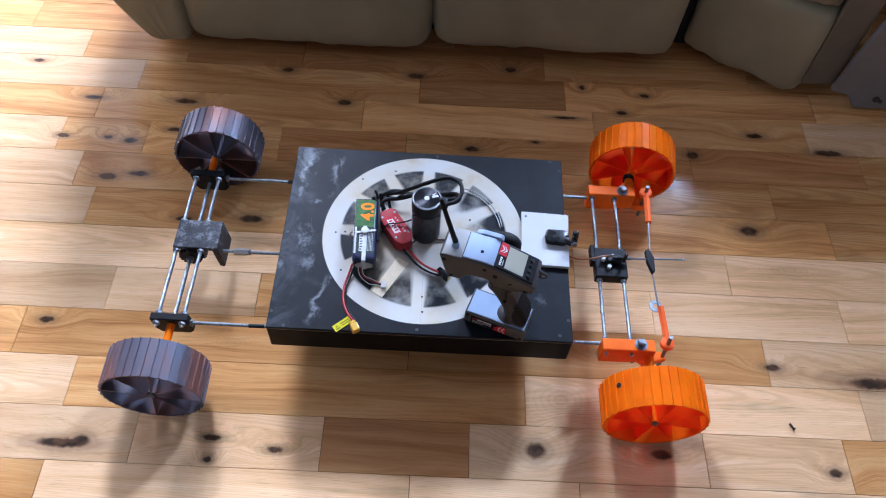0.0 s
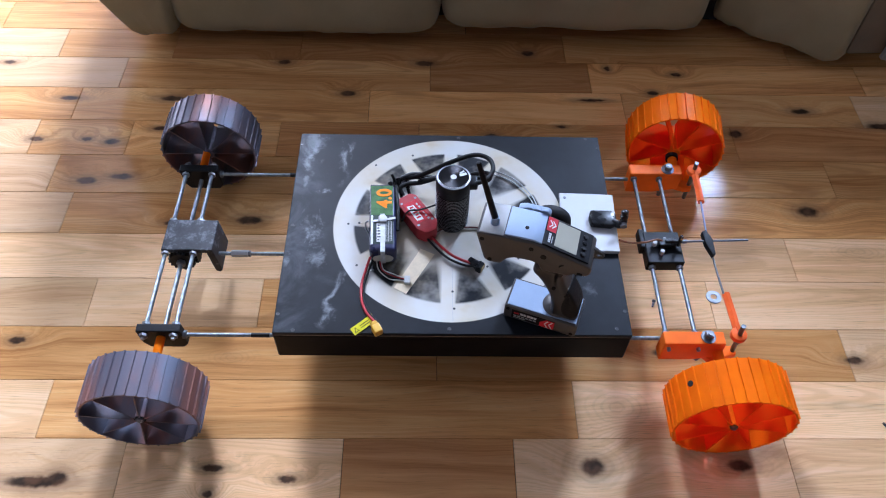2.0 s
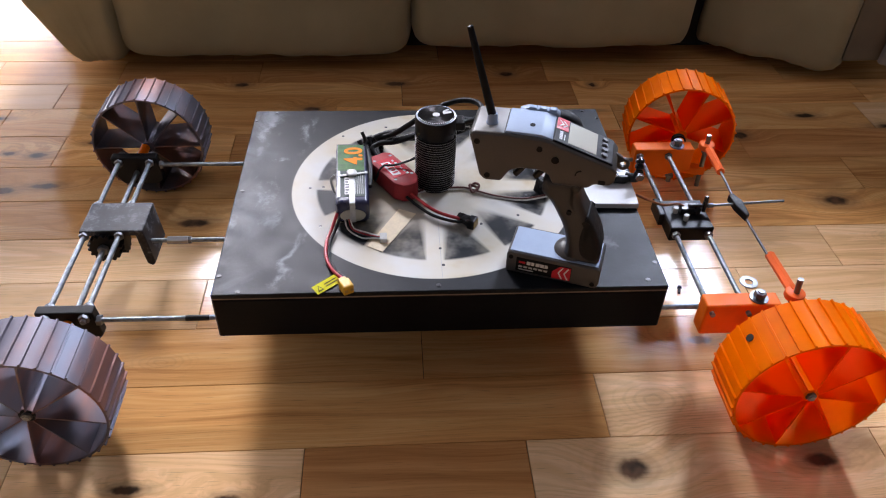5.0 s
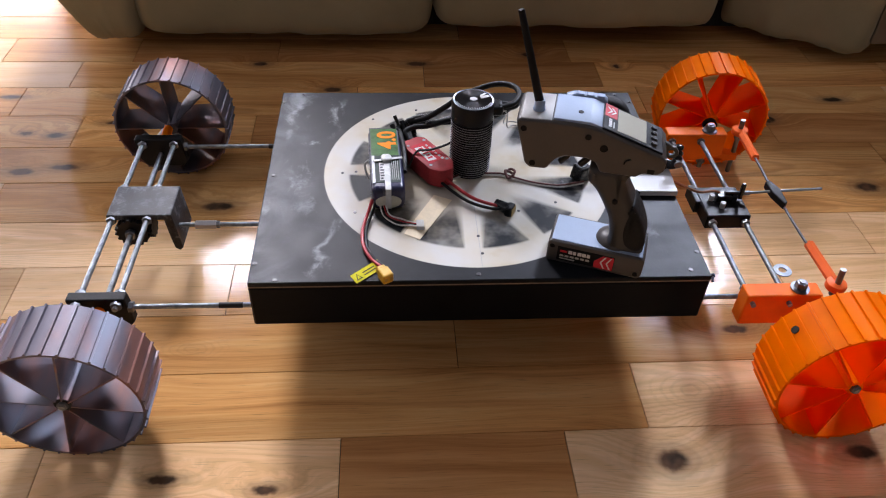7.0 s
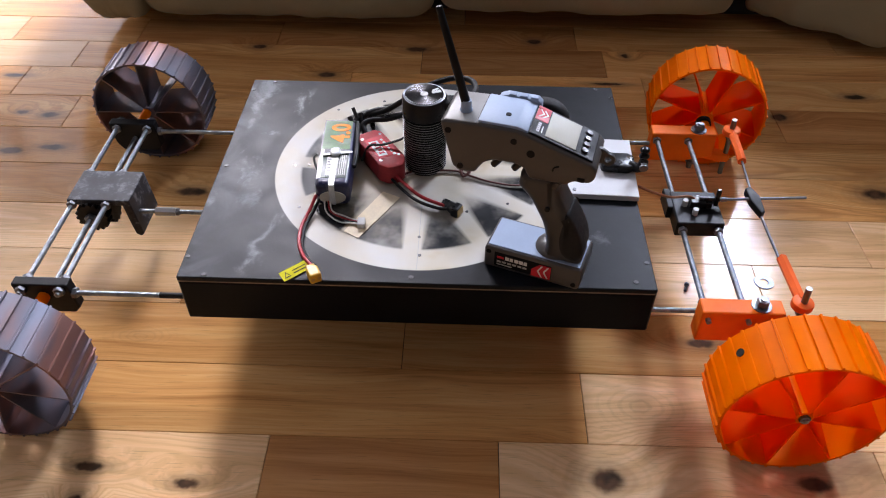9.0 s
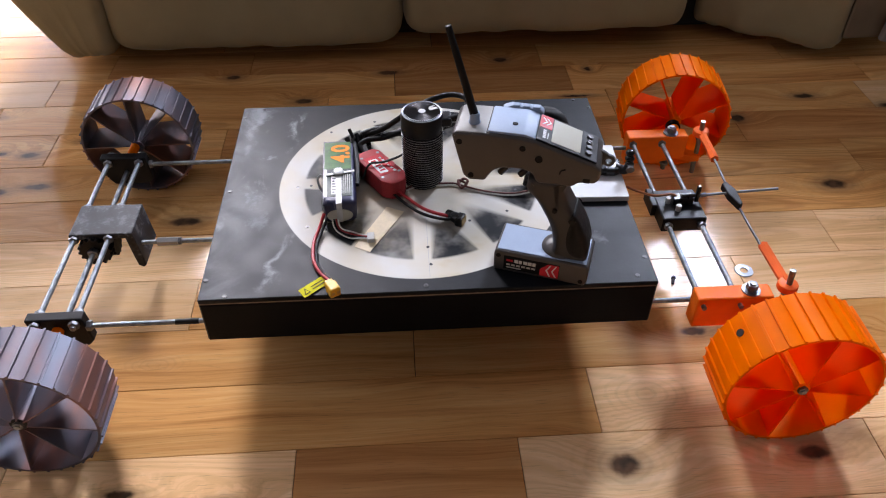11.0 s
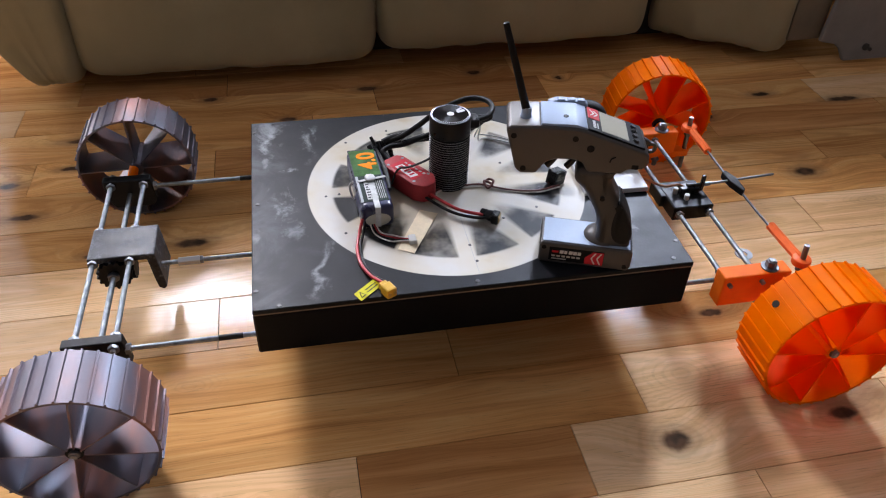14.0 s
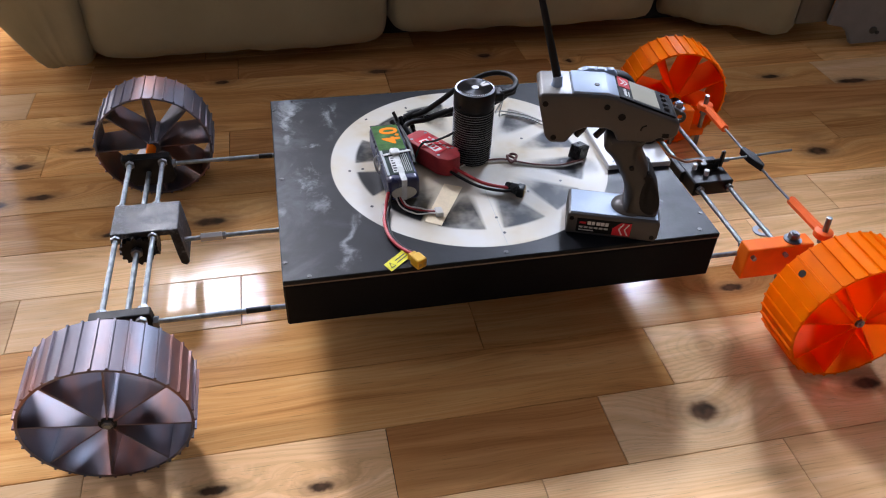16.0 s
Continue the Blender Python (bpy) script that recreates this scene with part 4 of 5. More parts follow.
lug = part("cable_lug", box(.020, .034, -.010, .010, .0790, .0905, .003, 3), CAP, motor, smooth=50)
LEADS = (((.030, -.005, .088), (.047, .004, .088), (.056, .022, .089), (.051, .043, .088), (.030, .054, .084), (-.004, .048, .074), (-.030, .052, .052), (-.052, .055, .036), (-.074, .055, .030), (-.086, .046, .027), (-.079, .034, .021)),
         ((.030, .001, .084), (.046, .006, .082), (.053, .018, .078), (.046, .034, .068), (.020, .044, .052), (-.016, .052, .038), (-.046, .048, .030), (-.066, .046, .029), (-.076, .040, .026), (-.072, .030, .020)),
         ((.030, .007, .086), (.044, .014, .080), (.046, .028, .066), (.034, .040, .050), (.006, .050, .036), (-.026, .062, .026), (-.056, .066, .022), (-.080, .060, .020), (-.091, .046, .018), (-.086, .032, .016)))
for way in LEADS:
    part("motor_lead", tube(way, .0034, 10), BLACK_WIRE, motor, "black silicone motor lead", smooth=60)
part("lead_sleeve", tube([(-.046, .058, .036), (-.060, .0595, .034), (-.074, .055, .031)], .0042, 10), BLACK_GLOSS, motor, "black heat-shrink sleeve", smooth=60)
part("lead_sleeve", tube([(-.020, .054, .036), (-.034, .052, .033), (-.050, .049, .030)], .0040, 10), BLACK_GLOSS, motor, smooth=60)
part("sensor_cable", tube([(.030, .002, .079), (.044, .030, .060), (.050, .075, .016), (.066, .096, .005), (.098, .080, .004), (.122, .048, .004), (.130, .018, .006)], .0009, 6), END_CAP, motor, smooth=60)
part("sensor_cable", tube([(.030, .004, .079), (.046, .034, .058), (.054, .070, .014), (.068, .090, .003), (.098, .073, .003), (.119, .043, .003), (.127, .016, .005)], .0009, 6), END_CAP, motor, smooth=60)

esc = thing("speed_controller", "red cased speed controller with printed label beside the motor", "electronics", -.0480, -.002, TOP + .002, -57)
part("case", slab([(-.041, -.010), (-.034, -.0165), (.022, -.0170), (.033, -.0105), (.036, -.004), (.036, .006), (.032, .011), (.022, .0170), (-.034, .0165), (-.041, .010)], .001, .0255, "z", .0026, 2), RED, esc, smooth=28)
part("label_panel", box(-.026, .015, -.0115, .0115, .0252, .0258, .0002, 1), RED_DECAL, esc, "red printed label")
part("label_patch", slab([(-.020, -.0085), (.010, -.0095), (.012, .0005), (-.018, .0020)], .0258, .0260, "z"), INK_WHITE, esc, "white printed patch")
for k in range(5):
    part("ink_bar", box(-.0165 + k * .0052, -.0135 + k * .0052, -.0070 + (k % 2) * .0012, -.0012 + (k % 3) * .0008, .0260, .0263), RED_DECAL, esc, at=pose(0, 0, 0, 0, 0, -2))
for k in range(6):
    part("ink_bar", box(-.019 + k * .0062, -.0155 + k * .0062, .0060, .0082 + (k % 3) * .0006, .0258, .0261), END_CAP, esc)
for x, y in ((-.029, -.0115), (-.029, .0115), (.0175, .0115), (.0175, -.0115)):
    part("screw", rod((x, y, .0245), (x, y, .0256), .0020, 10), BRIGHT, esc)
part("zip_tie", tube([(-.012, -.022, .010), (-.010, -.012, .0285), (-.004, .002, .029), (.004, .020, .034), (.008, .030, .040)], .0014, 6), BLACK_WIRE, esc, "black cable tie")
for dy in (-.010, 0, .010):
    part("lead", tube([(-.036, dy, .014), (-.046, dy * 1.3, .013), (-.058, dy * 1.2 + .004, .018)], .0026, 8), BLACK_WIRE, esc, smooth=60)
    part("bullet_plug", rod((-.056, dy * 1.2 + .004, .017), (-.072, dy * 1.4 + .008, .030), .0034, 12), BLACK_GLOSS, esc, "black bullet connector sleeve", smooth=40)
lead_r = part("power_lead", tube([(.023, -.002, .013), (.046, .000, .010), (.074, .007, .006), (.098, .021, .005), (.108, .030, .006)], .0020, 10), RED_WIRE, esc, "red silicone power lead", smooth=60)
part("power_lead", tube([(.023, -.008, .010), (.048, -.005, .006), (.076, .001, .004), (.100, .015, .004), (.109, .026, .006)], .0018, 10), BLACK_WIRE, esc, smooth=60)
plug = thing("battery_plug", "black power plug with brass contacts lying on the lid", "connector", .0365, -.079, TOP, -30)
part("sleeve", rod((-.016, .004, .006), (.000, 0, .0065), .0050, 14, .0070), BLACK_GLOSS, plug, smooth=40)
part("housing", box(-.002, .007, -.0068, .0068, .0, .0125, .002, 2), BLACK_GLOSS, plug)
part("contacts", box(.0068, .0076, -.0056, .0056, .0016, .0110, .0003, 1), XT_FACE, plug, "brass coloured contact face")

battery = thing("battery_pack", "navy wrapped battery pack with green and silver label", "battery", -.1000, -.0095, TOP, 2.5)
wrap = part("wrap", box(-.0190, .0190, -.062, .062, .0, .030, .0065, 4), NAVY, battery, smooth=50)
part("green_label", box(-.0165, .0150, .002, .058, .0300, .0304), LABEL_GREEN, battery)
part("silver_label", box(-.0165, -.0135, -.050, .002, .0300, .0304), LABEL_SILVER, battery)
part("white_label", box(-.0085, .0010, -.046, -.012, .0304, .0307), INK_WHITE, battery)
part("dark_label", box(-.0135, .0150, -.050, .002, .0300, .0304), LABEL_DEEP, battery)
type_curve = bpy.data.curves.new("capacity_number", "FONT")
type_curve.body, type_curve.size, type_curve.extrude, type_curve.offset = "4.0", .0300, .0002, .0008
type_curve.align_x, type_curve.align_y = "CENTER", "CENTER"
typed = new("capacity_number", type_curve)
bpy.context.view_layer.update()
number_mesh = bpy.data.meshes.new_from_object(typed.evaluated_get(bpy.context.evaluated_depsgraph_get()))
bpy.data.objects.remove(typed)
number_mesh.materials.clear()
number_mesh.materials.append(LABEL_ORANGE)
number = tagged(new("capacity_number", number_mesh), "orange printed number")
number.parent, number.matrix_basis = battery, pose(.0035, .0335, .0306, 0, 0, 90)
part("label_border", box(-.0178, -.0165, -.052, .060, .0299, .0305), INK_DARK, battery)
part("label_border", box(-.0178, .0165, .0580, .0600, .0299, .0305), INK_DARK, battery)
for k in range(6):
    part("ink_bar", box(-.0075, -.0075 + .003 + (k * 7 % 4) * .0014, -.044 + k * .0052, -.0416 + k * .0052, .0307, .0310), INK_DARK, battery)
for k in range(5):
    part("ink_bar", box(.0035 + k * .0022, .0042 + k * .0022, -.046, -.010 + (k % 2) * .008, .0304, .0308), END_CAP, battery)
part("end_tape", slab([(.0145 * math.cos(k * math.pi / 10), .0125 + .0085 * math.sin(k * math.pi / 10)) for k in range(20)], -.0630, -.0616, "y"), END_CREAM, battery, "cream oval end tape")
part("strap", box(-.0032, .0032, -.0640, .004, .0303, .0312, .0002, 1), CLEAR_TAPE, battery, "milky cable strap")
part("strap_end", box(-.0032, .0032, -.0645, -.0636, .004, .031, .0002, 1), CLEAR_TAPE, battery)
part("strap_cross", box(-.0160, .0180, -.0098, -.0058, .0312, .0322, .0004, 1), CLEAR_TAPE, battery, "milky cable tie", at=pose(0, 0, 0, 0, 0, 9))
part("strap_knot", cushion(0, -.007, .033, .006, .0065, .0022, 3.0, 4, 0.0), CLEAR_TAPE, battery, smooth=60)
part("strap_loop", tube([(-.020, -.009, .032), (-.0245, -.010, .027), (-.0235, -.012, .017), (-.0205, -.014, .010)], .0013, 8), CLEAR_TAPE, battery, smooth=60)
part("plug_lead", tube([(.016, .060, .020), (.018, .066, .030), (.014, .072, .040)], .0022, 8), BLACK_WIRE, battery, smooth=60)
part("side_cable", tube([(.019, .060, .026), (.0215, .030, .027), (.022, 0, .025), (.0205, -.020, .022)], .0030, 8), BLACK_WIRE, battery, smooth=60)
part("discharge_lead", tube([(-.018, -.060, .014), (-.024, -.075, .006), (-.030, -.098, .004), (-.030, -.124, .004), (-.023, -.145, .004), (-.012, -.161, .005)], .0019, 10), RED_WIRE, battery, "red silicone discharge lead", smooth=60)
part("discharge_lead", tube([(-.014, -.060, .010), (-.021, -.078, .004), (-.0265, -.10, .003), (-.0265, -.126, .003), (-.019, -.146, .003), (-.009, -.160, .005)], .0017, 10), BLACK_WIRE, battery, smooth=60)
for k, mt in enumerate((WHITE_WIRE, BLACK_WIRE, RED_WIRE, WHITE_WIRE)):
    o = k * .0022
    part("balance_wire", tube([(-.010 + o, -.060, .008), (-.006 + o, -.076, .003 + k * .0006), (.008 + o, -.090 + o, .002 + k * .0006), (.022, -.0935 + o, .003), (.030, -.096 + o * .8, .004)], .0009, 6), mt, battery, smooth=60)
part("balance_plug", box(.029, .037, -.100, -.088, .0005, .0065, .0006, 1), INK_WHITE, battery, "white balance plug", at=pose(0, 0, 0, 0, 0, 0))
xt = thing("yellow_plug", "yellow two-pin power plug at the lid's front edge", "connector", -.101, -.1835, TOP, -62)
part("housing", slab([(-.007, -.0060), (.007, -.0060), (.007, .0060), (-.007, .0060)], .0, .0118, "z", .0018, 2), XT_YELLOW, xt)
part("collar", box(-.0125, -.007, -.0046, .0046, .0018, .0100, .001, 1), XT_YELLOW, xt)
for y in (-.0035, .0035):
    part("socket", rod((.0066, y * .85, .0060), (.0073, y * .85, .0060), .0019, 10), XT_FACE, xt)
flag = thing("yellow_tag", "yellow warning flag label wrapped round the lead", "label", -.120, -.174, TOP + .002, 41)
part("flag", box(-.018, .018, -.0055, .0055, .0005, .0011), YELLOW, flag, at=pose(0, 0, 0, 18, 0, 0))
part("triangle", slab([(-.0155, -.0035), (-.0085, -.0035), (-.012, .0035)], .0011, .0014, "z"), INK_DARK, flag, at=pose(0, 0, 0, 18, 0, 0))
part("triangle", slab([(-.0142, -.0026), (-.0098, -.0026), (-.012, .0019)], .0014, .0016, "z"), YELLOW, flag, at=pose(0, 0, 0, 18, 0, 0))
for k in range(2):
    part("ink_bar", box(-.005, .010, -.0024 + k * .0032, -.0014 + k * .0032, .0011, .0014), INK_DARK, flag, at=pose(0, 0, 0, 18, 0, 0))

receiver = thing("receiver", "small black receiver with a knotted signal cable", "electronics", .131, -.016, TOP, 35)
part("case", box(-.010, .010, -.008, .008, .001, .019, .0015, 2), BLACK_GLOSS, receiver, at=pose(0, 0, 0, 0, 12, 0))
cable = thing("signal_cable", "brown and white servo cable with a knot", "cable", 0, 0, TOP)
part("strand", tube([(-.024, -.020, .006), (-.008, -.006, .002), (.014, -.007, .003), (.036, -.007, .003), (.050, -.014, .003), (.075, -.024, .002), (.105, -.031, .003), (.134, -.027, .005)], .0014, 8), DARK_RED_WIRE, cable, smooth=60)
part("strand", tube([(-.024, -.022, .005), (-.008, -.009, .001), (.014, -.009, .002), (.036, -.009, .002), (.050, -.016, .002), (.075, -.026, .001), (.105, -.033, .002), (.134, -.029, .004)], .0010, 8), WHITE_WIRE, cable, smooth=60)
part("knot", tube([(.040, -.010, .002), (.048, -.004, .007), (.053, -.012, .009), (.045, -.018, .004), (.042, -.008, .008), (.052, -.008, .003), (.050, -.018, .007)], .0016, 8), DARK_RED_WIRE, cable, smooth=60)

# transmitter
tx = thing("pistol_transmitter", "grey pistol-grip radio transmitter with display and antenna", "transmitter", .068, -.156, TOP, -20)
part("base", slab([(.0, .0), (.097, .0), (.0995, .005), (.0995, .0245), (.097, .027), (.002, .027), (.0, .024)], 0, .048, "y", .002, 2), TX_GREY, tx, "grey plastic battery base", smooth=50)
part("base_top", box(.003, .0965, .003, .045, .0270, .0278, .0005, 1), TX_SKY_SILVER, tx, "silver grey base top with sky reflection painted in")
part("name_plate", box(.011, .070, -.0008, .0005, .004, .022, .0003, 1), BEZEL, tx, "black and red name plate")
part("plate_stripe", slab([(.050, .0045), (.0695, .0045), (.0695, .0215), (.058, .0215), (.050, .013)], -.0012, -.0006, "y"), RED_DECAL, tx)
for k in range(2):
    x = .056 + k * .006
    part("chevron", slab([(x + .004, .0055), (x + .0055, .0055), (x + .0015, .0130), (x + .0055, .0205), (x + .004, .0205), (x, .0130)], -.0016, -.0010, "y"), INK_WHITE, tx)
for k, wide in enumerate((.0040, .0032, .0042, .0040, .0034)):
    part("ink_bar", box(.0225 + k * .0048, .0225 + k * .0048 + wide, -.0012, -.0006, .0148, .0190), INK_WHITE, tx)
part("ink_bar", box(.014, .021, -.0012, -.0006, .0155, .0180), RED_DECAL, tx)
for k in range(6):
    part("ink_bar", box(.0140 + k * .0054, .0180 + k * .0054, -.0012, -.0006, .0098, .0120), END_CAP, tx)
part("ink_bar", box(.014, .030, -.0012, -.0006, .0065, .0078), END_CAP, tx)
for x, z in ((.005, .021), (.093, .006)):
    part("screw", rod((x, -.0008, z), (x, .001, z), .0026, 12), BEZEL, tx)
part("boot", turned([(.020, .0), (.019, .003), (.014, .0065), (.009, .009)], 30), TX_GREY, tx, "rounded grip foot", smooth=60, at=pose(.066, .024, .0272))
GRIP = [(.059, .024), (.0585, .040), (.054, .062), (.045, .080), (.036, .094), (.027, .103), (.0262, .111), (.031, .121), (.066, .122), (.0635, .108), (.068, .096), (.0765, .082), (.0855, .067), (.0915, .053), (.0945, .036), (.092, .024)]
part("grip", moulded(loop(GRIP, 4), .006, .042, .0085), TX_DARK, tx, "dark grey pistol grip", smooth=60)
PAD = [(.0745, .0840), (.0690, .0700), (.0680, .0500), (.0730, .0340), (.0840, .0275), (.0925, .0300), (.0953, .0400), (.0922, .0545), (.0862, .0680), (.0800, .0785)]
part("grip_pad", moulded(loop(PAD, 4), .0053, .0427, .0070), RUBBER, tx, "black rubber grip pad", smooth=60)
TURNED_HEAD = Matrix.Translation((0, .006, 0)) @ pose(0, 0, 0, 0, 0, 5) @ Matrix.Translation((0, -.004, 0))
HEAD = [(-.048, .163), (-.046, .166), (-.012, .168), (.020, .1675), (.030, .1655), (.0895, .1460), (.0950, .1410), (.0945, .1300), (.0900, .1250), (.0760, .1245), (.070, .119), (.036, .119), (.031, .1290), (.022, .1325), (.003, .132), (-.006, .1275), (-.011, .120), (-.014, .114), (-.030, .113), (-.036, .118)]
part("head", slab(HEAD, -.002, .050, "y", .003, 3), TX_GREY, tx, "grey plastic head", smooth=50, at=TURNED_HEAD)
part("antenna_block", slab([(-.0465, .1630), (-.0150, .1650), (-.0150, .1682), (-.0440, .1668)], .000, .049, "y", .0012, 2), TX_PALE, tx, "pale grey antenna block", smooth=50, at=TURNED_HEAD)
part("top_cover", slab([(-.0145, .1650), (.022, .1655), (.0310, .1625), (.0310, .1672), (.0200, .1702), (-.0140, .1702)], .002, .047, "y", .0012, 2), TX_SKY_SILVER, tx, "silver top cover with sky reflection painted in", smooth=30, at=TURNED_HEAD)
part("far_bulge", slab([(-.006, .150), (.034, .150), (.034, .1675), (.030, .1710), (.002, .1715), (-.006, .168)], .047, .056, "y", .0015, 2), TX_SKY_SILVER, tx, smooth=40, at=TURNED_HEAD)
for x in (.003, .013, .023):
    part("cover_tab", box(x, x + .0075, .0475, .0540, .1700, .1722, .0006, 1), TX_SKY_SILVER, tx, at=TURNED_HEAD)
part("cover_screw", rod((.010, .018, .1698), (.010, .018, .1708), .0026, 12), BEZEL, tx, at=TURNED_HEAD)
# proud black discs that paint in the dark of the screw holes
for x, z, r in ((-.040, .157, .0030), (.020, .157, .0030), (.036, .147, .0038), (-.028, .120, .0030)):
    part("screw", rod((x, -.0028, z), (x, .000, z), r, 12), BEZEL, tx, smooth=40, at=TURNED_HEAD)
part("side_socket", box(.079, .086, -.0026, .000, .126, .131, .0006, 1), BEZEL, tx, at=TURNED_HEAD)
part("side_mark", tube([(.062, -.002, .139), (.058, -.0024, .137), (.057, -.002, .133)], .0008, 6), BEZEL, tx, at=TURNED_HEAD)
part("grip_screw", rod((.057, .004, .088), (.057, .008, .088), .0026, 12), BEZEL, tx)
DECK = Matrix.Translation((.0310, .0245, .1658)) @ pose(0, 0, 0, 0, 18.4, 0)
panel = part("display_bezel", box(.0, .062, -.0225, .0225, -.001, .0014, .001, 1), BEZEL, tx, "black display surround", at=TURNED_HEAD @ DECK)
part("screen", box(.0145, .0440, -.0185, .0195, .0014, .0020, .0003, 1), LCD, panel, "pale grey display")
part("red_logo_patch", box(.001, .0135, .000, .021, .0014, .0018), RED_DECAL, panel)
for x in (.0030, .0070):
    part("chevron", slab([(x, .0050), (x + .0040, .0105), (x, .0160), (x + .0014, .0160), (x + .0054, .0105), (x + .0014, .0050)], .0018, .0021, "z"), INK_WHITE, panel)
for k in range(5):
    part("ink_bar", box(.0055, .0085, -.0165 + k * .0029, -.0145 + k * .0029, .0014, .0018), INK_WHITE, panel)
part("ink_bar", box(.0102, .0112, -.0165, -.0065, .0014, .0018), END_CAP, panel)
for k in range(4):
    part("button", rod((.052, -.0135 + k * .009, .0012), (.052, -.0135 + k * .009, .0036), .0034, 16, .0028), BLACK_GLOSS, panel, smooth=40)
part("lanyard_eye", turned([(.0032, -.0020), (.0062, -.0020), (.0068, .0), (.0062, .0020), (.0032, .0020), (.0028, .0), (.0032, -.0020)], 24, False), TX_DARK, tx, "dark grey lanyard eye", smooth=50, at=TURNED_HEAD @ pose(.1015, .032, .1320, 90, 0, 0))
part("eye_web", slab([(.0905, .1440), (.0960, .1420), (.1015, .1386), (.0970, .1320), (.0975, .1270), (.0905, .1265)], .0295, .0345, "y", .0008, 1), TX_DARK, tx, at=TURNED_HEAD)

trig = [(.006, .136), (.007, .127), (.004, .118), (-.002, .1095)]
part("trigger", tube([(x, .022, z) for x, z in trig], .0036, 8), BLACK_GLOSS, tx, "black trigger", smooth=60, at=TURNED_HEAD)
part("trigger", tube([(x + .020, .022, z) for x, z in trig], .0036, 8), BLACK_GLOSS, tx, smooth=60, at=TURNED_HEAD)
part("steering_wheel_rim", turned([(.019, .0), (.023, .002), (.024, .009), (.023, .016), (.019, .018)], 40), RUBBER, tx, "black foam steering wheel", smooth=60, at=TURNED_HEAD @ pose(.036, .052, .140, -90, 0, 0))
ant = part("antenna_collar", turned([(.0058, .0), (.0058, .003), (.0050, .004), (.0050, .009), (.0044, .012)], 20), TX_SKY_SILVER, tx, smooth=50, at=TURNED_HEAD @ pose(-.029, .018, .166, 0, 0, 0))
part("antenna", rod((0, 0, .008), (-.027, .003, .095), .0042, 14, .0030, bevel=.001), BEZEL, ant, "black whip antenna", smooth=40)

# ---- loose bits on the floor ----
ring = thing("steel_washer", "loose zinc washer lying on the floorboards", "washer", .430, -.025, 0)
part("ring", turned([(.0055, .0), (.0120, .0), (.0125, .0006), (.0120, .0016), (.0055, .0016), (.0050, .0008), (.0055, .0)], 32, False), WASHER, ring, smooth=30)
for n, (x, y, rz) in enumerate(((.328, -.041, 70), (.633, -.247, -60), (.397, -.232, 20))):
    bit = thing("black_screw", "small black screw lying on the floorboards", "screw", x, y, 0, rz, "loose black screws")
    part("shank", rod((-.005, 0, .0026), (.005, 0, .0022), .0018, 8), INK_DARK, bit)
    part("head", rod((.005, 0, .0030), (.0075, 0, .0030), .0030, 10), INK_DARK, bit)
# ---- floorboards ----
floor = tagged(part("floor", box(ROOM_X0 - .1, ROOM_X1 + .1, ROOM_Y0 - .1, WALL_Y + .1, -.05, -.0035), SUBFLOOR), "knotty hardwood plank floor", "floor", kind="structure")
SEEN = {-1: (-.584, -.006, .265, .80), 0: (-.455, -.152, .088, .477, .713), 1: (-.584, .182, .765), 2: (-.70, -.02, .614), 3: (-.567, -.300, .10, .422, .775),
        4: (-.90, -.05, .283, .578), 5: (-.657, .02, .80), 6: (-.706, .05, .702), 7: (-.768, -.592, -.315, -.052, .548, .913), 8: (-.714, -.15, .35, .814),
        9: (-.646, -.031, .293, .85), 10: (-.79, -.56, -.30, .25, .72)}
PALE = {(-1, 2), (0, 3), (1, 2), (3, 3), (3, 4), (4, 3), (4, 4), (7, 0), (1, 0), (9, 0), (10, 0), (-1, 1), (0, 1), (0, 4), (8, 4), (3, 0), (3, 1), (6, 0), (3, 5), (0, 0), (4, 1), (2, 3), (1, 3), (-1, 3), (5, 0)}
BROWN = {(7, 3), (9, 2), (0, 2), (10, 2), (7, 5), (10, 3)}


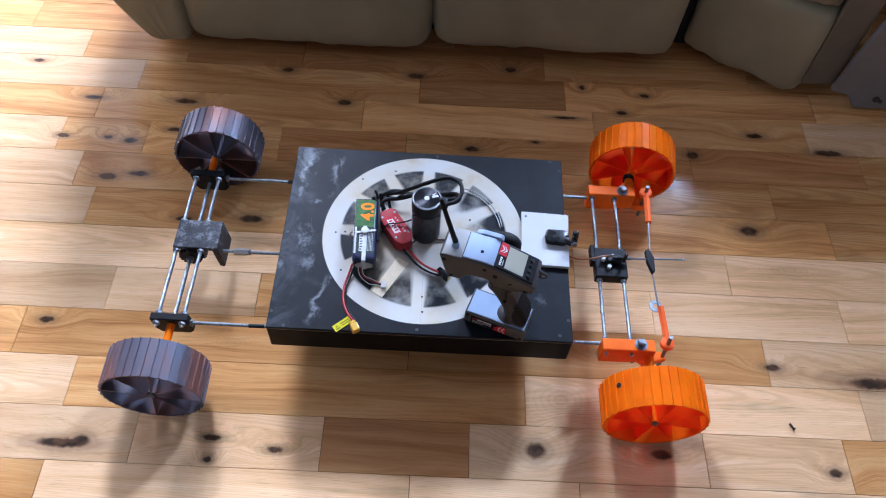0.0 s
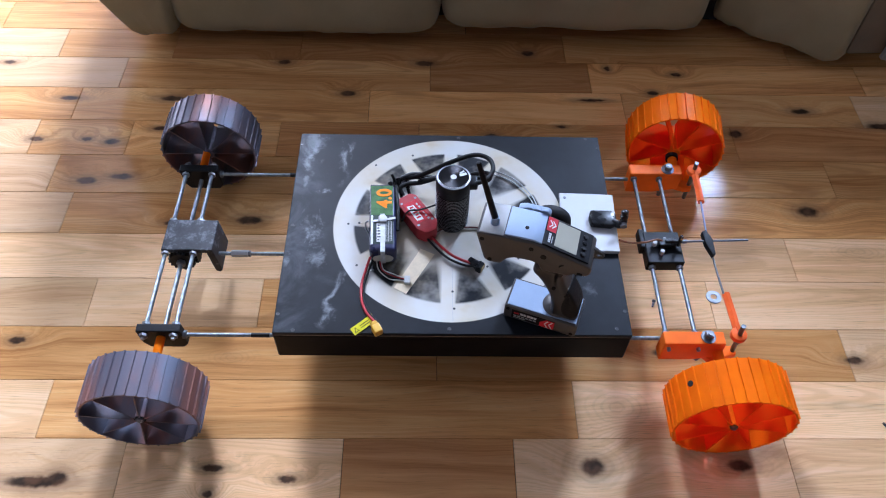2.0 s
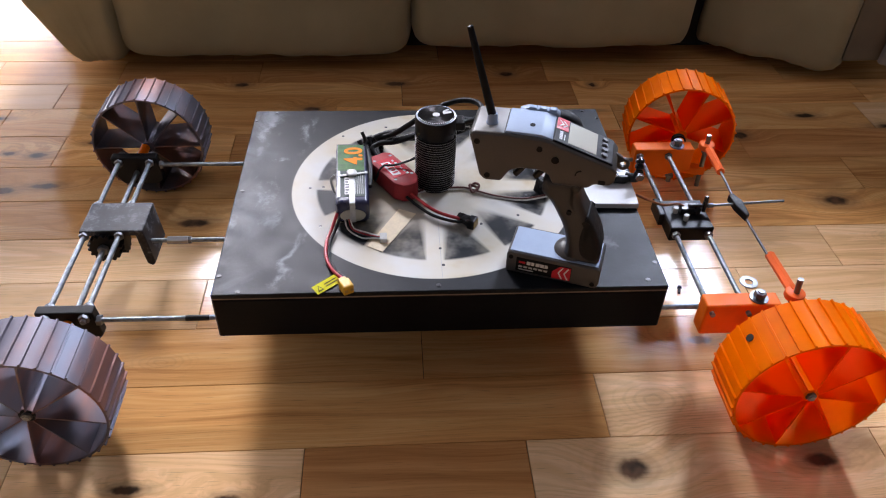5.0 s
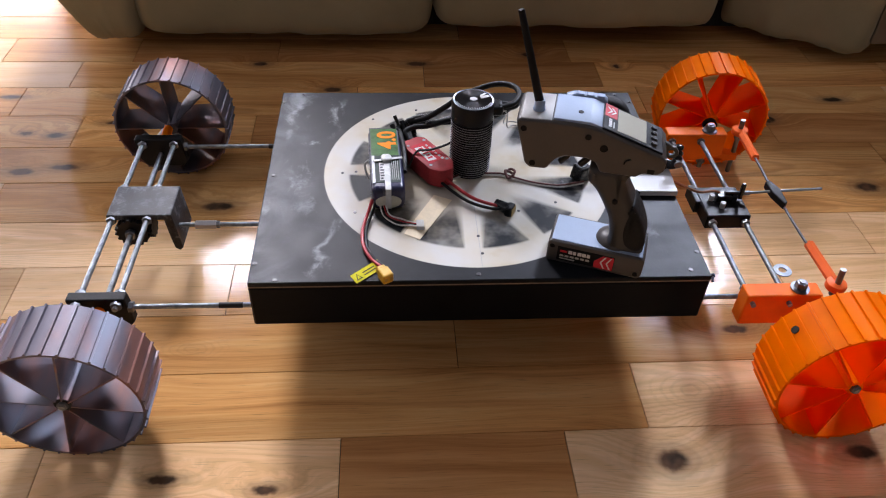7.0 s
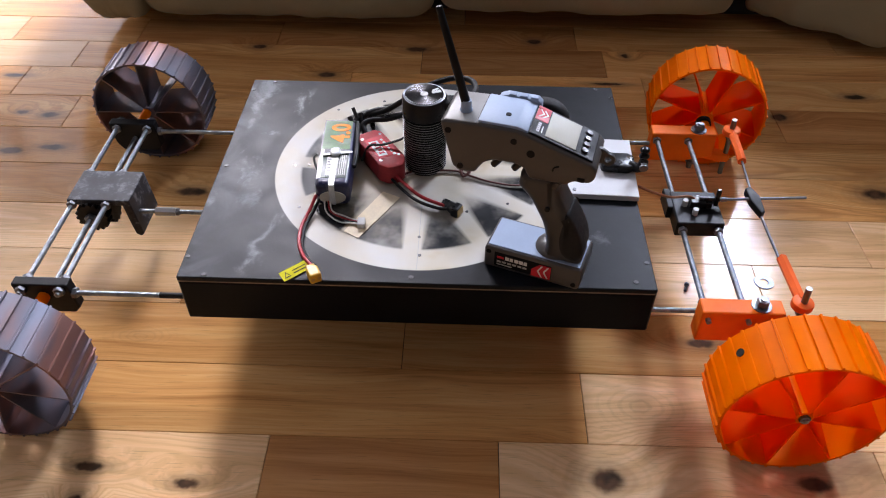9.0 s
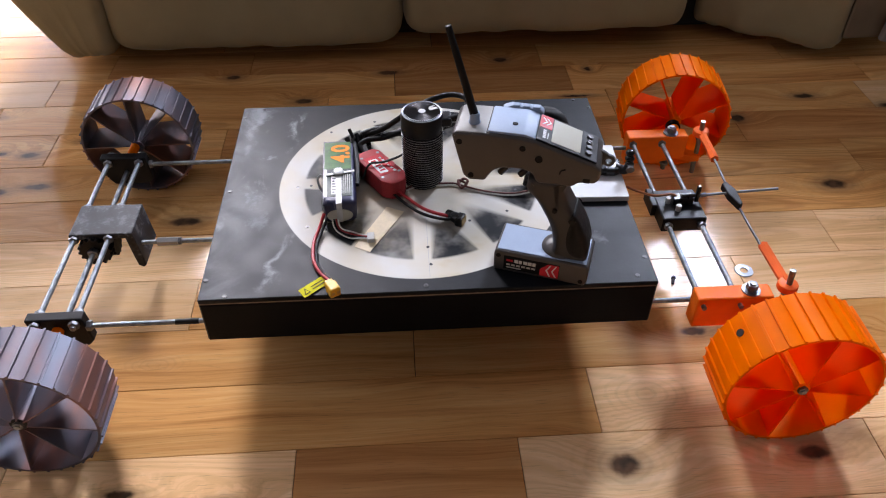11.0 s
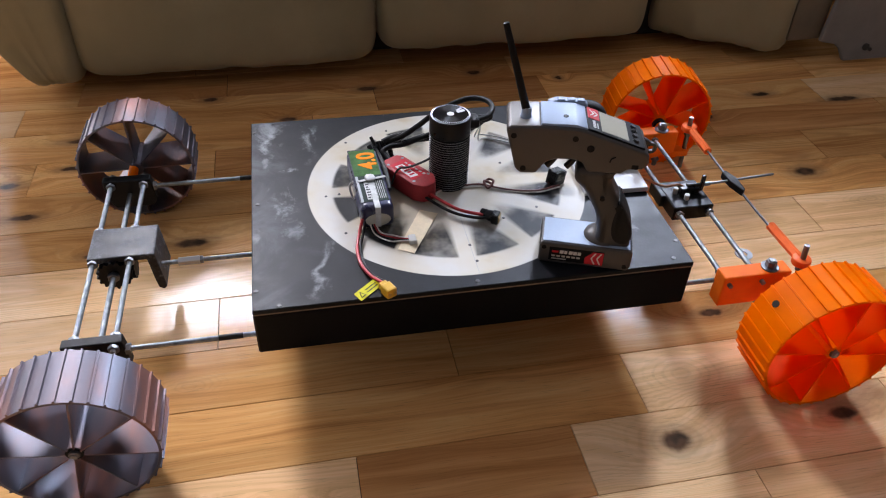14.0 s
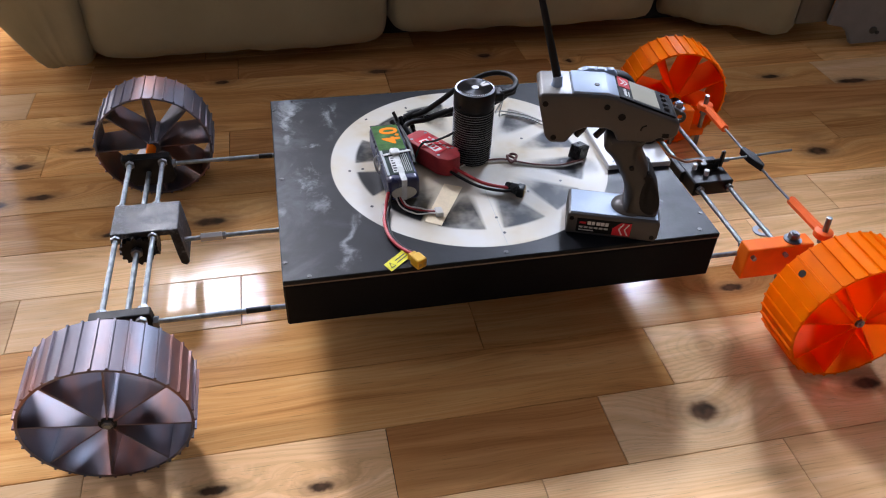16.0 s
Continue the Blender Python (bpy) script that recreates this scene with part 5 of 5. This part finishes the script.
def plank(bm, x0, x1, y0, y1):
    g, c = .0004, .0007
    lo = [bm.verts.new(v) for v in ((x0 + g, y0 + g, -.004), (x1 - g, y0 + g, -.004), (x1 - g, y1 - g, -.004), (x0 + g, y1 - g, -.004))]
    mid = [bm.verts.new((v.co.x, v.co.y, -c * .6)) for v in lo]
    top = [bm.verts.new(v) for v in ((x0 + g + c, y0 + g + c, 0), (x1 - g - c, y0 + g + c, 0), (x1 - g - c, y1 - g - c, 0), (x0 + g + c, y1 - g - c, 0))]
    for a, b in ((lo, mid), (mid, top)):
        for k in range(4):
            bm.faces.new((a[k], a[(k + 1) % 4], b[(k + 1) % 4], b[k]))
    bm.faces.new(top)


rng = random.Random(4)
rest = bmesh.new()
turn = pose(0, 0, 0, 0, 0, 0.25)
for row in range(-27, 32):
    y0 = FIRST + row * PITCH
    joints = list(SEEN.get(row, ()))
    if not joints:
        x = -1.0 + rng.uniform(0, .5)
        while x < 1.0:
            joints.append(x)
            x += rng.uniform(.3, .75)
    x = joints[0] - rng.uniform(.35, .7)
    while x > ROOM_X0 + .1:
        joints.insert(0, x)
        x -= rng.uniform(.35, .8)
    lead = len([j for j in joints if j < (SEEN[row][0] if row in SEEN else 99) - 1e-6])
    x = joints[-1] + rng.uniform(.35, .7)
    while x < ROOM_X1 - .1:
        joints.append(x)
        x += rng.uniform(.35, .8)
    ends = [ROOM_X0, *joints, ROOM_X1]
    for k, (x0, x1) in enumerate(zip(ends, ends[1:])):
        if -9 <= row <= 14 and x1 > -1.5 and x0 < 1.6:
            bm = bmesh.new()
            plank(bm, x0, x1, y0, y0 + PITCH)
            key = (row, k - lead)
            if row in SEEN:
                mt = WOOD_PALE if key in PALE else WOOD_DARK if key in BROWN else WOOD_MID
            else:
                mt = rng.choice((WOOD_MID, WOOD_MID, WOOD_PALE if row < 0 else WOOD_MID, WOOD_DARK))
            part("plank", bm, mt, floor).matrix_basis = turn
        else:
            plank(rest, x0, x1, y0, y0 + PITCH)
tagged(part("far_planks", rest, WOOD_FAR, floor), kind="stuff").matrix_basis = turn
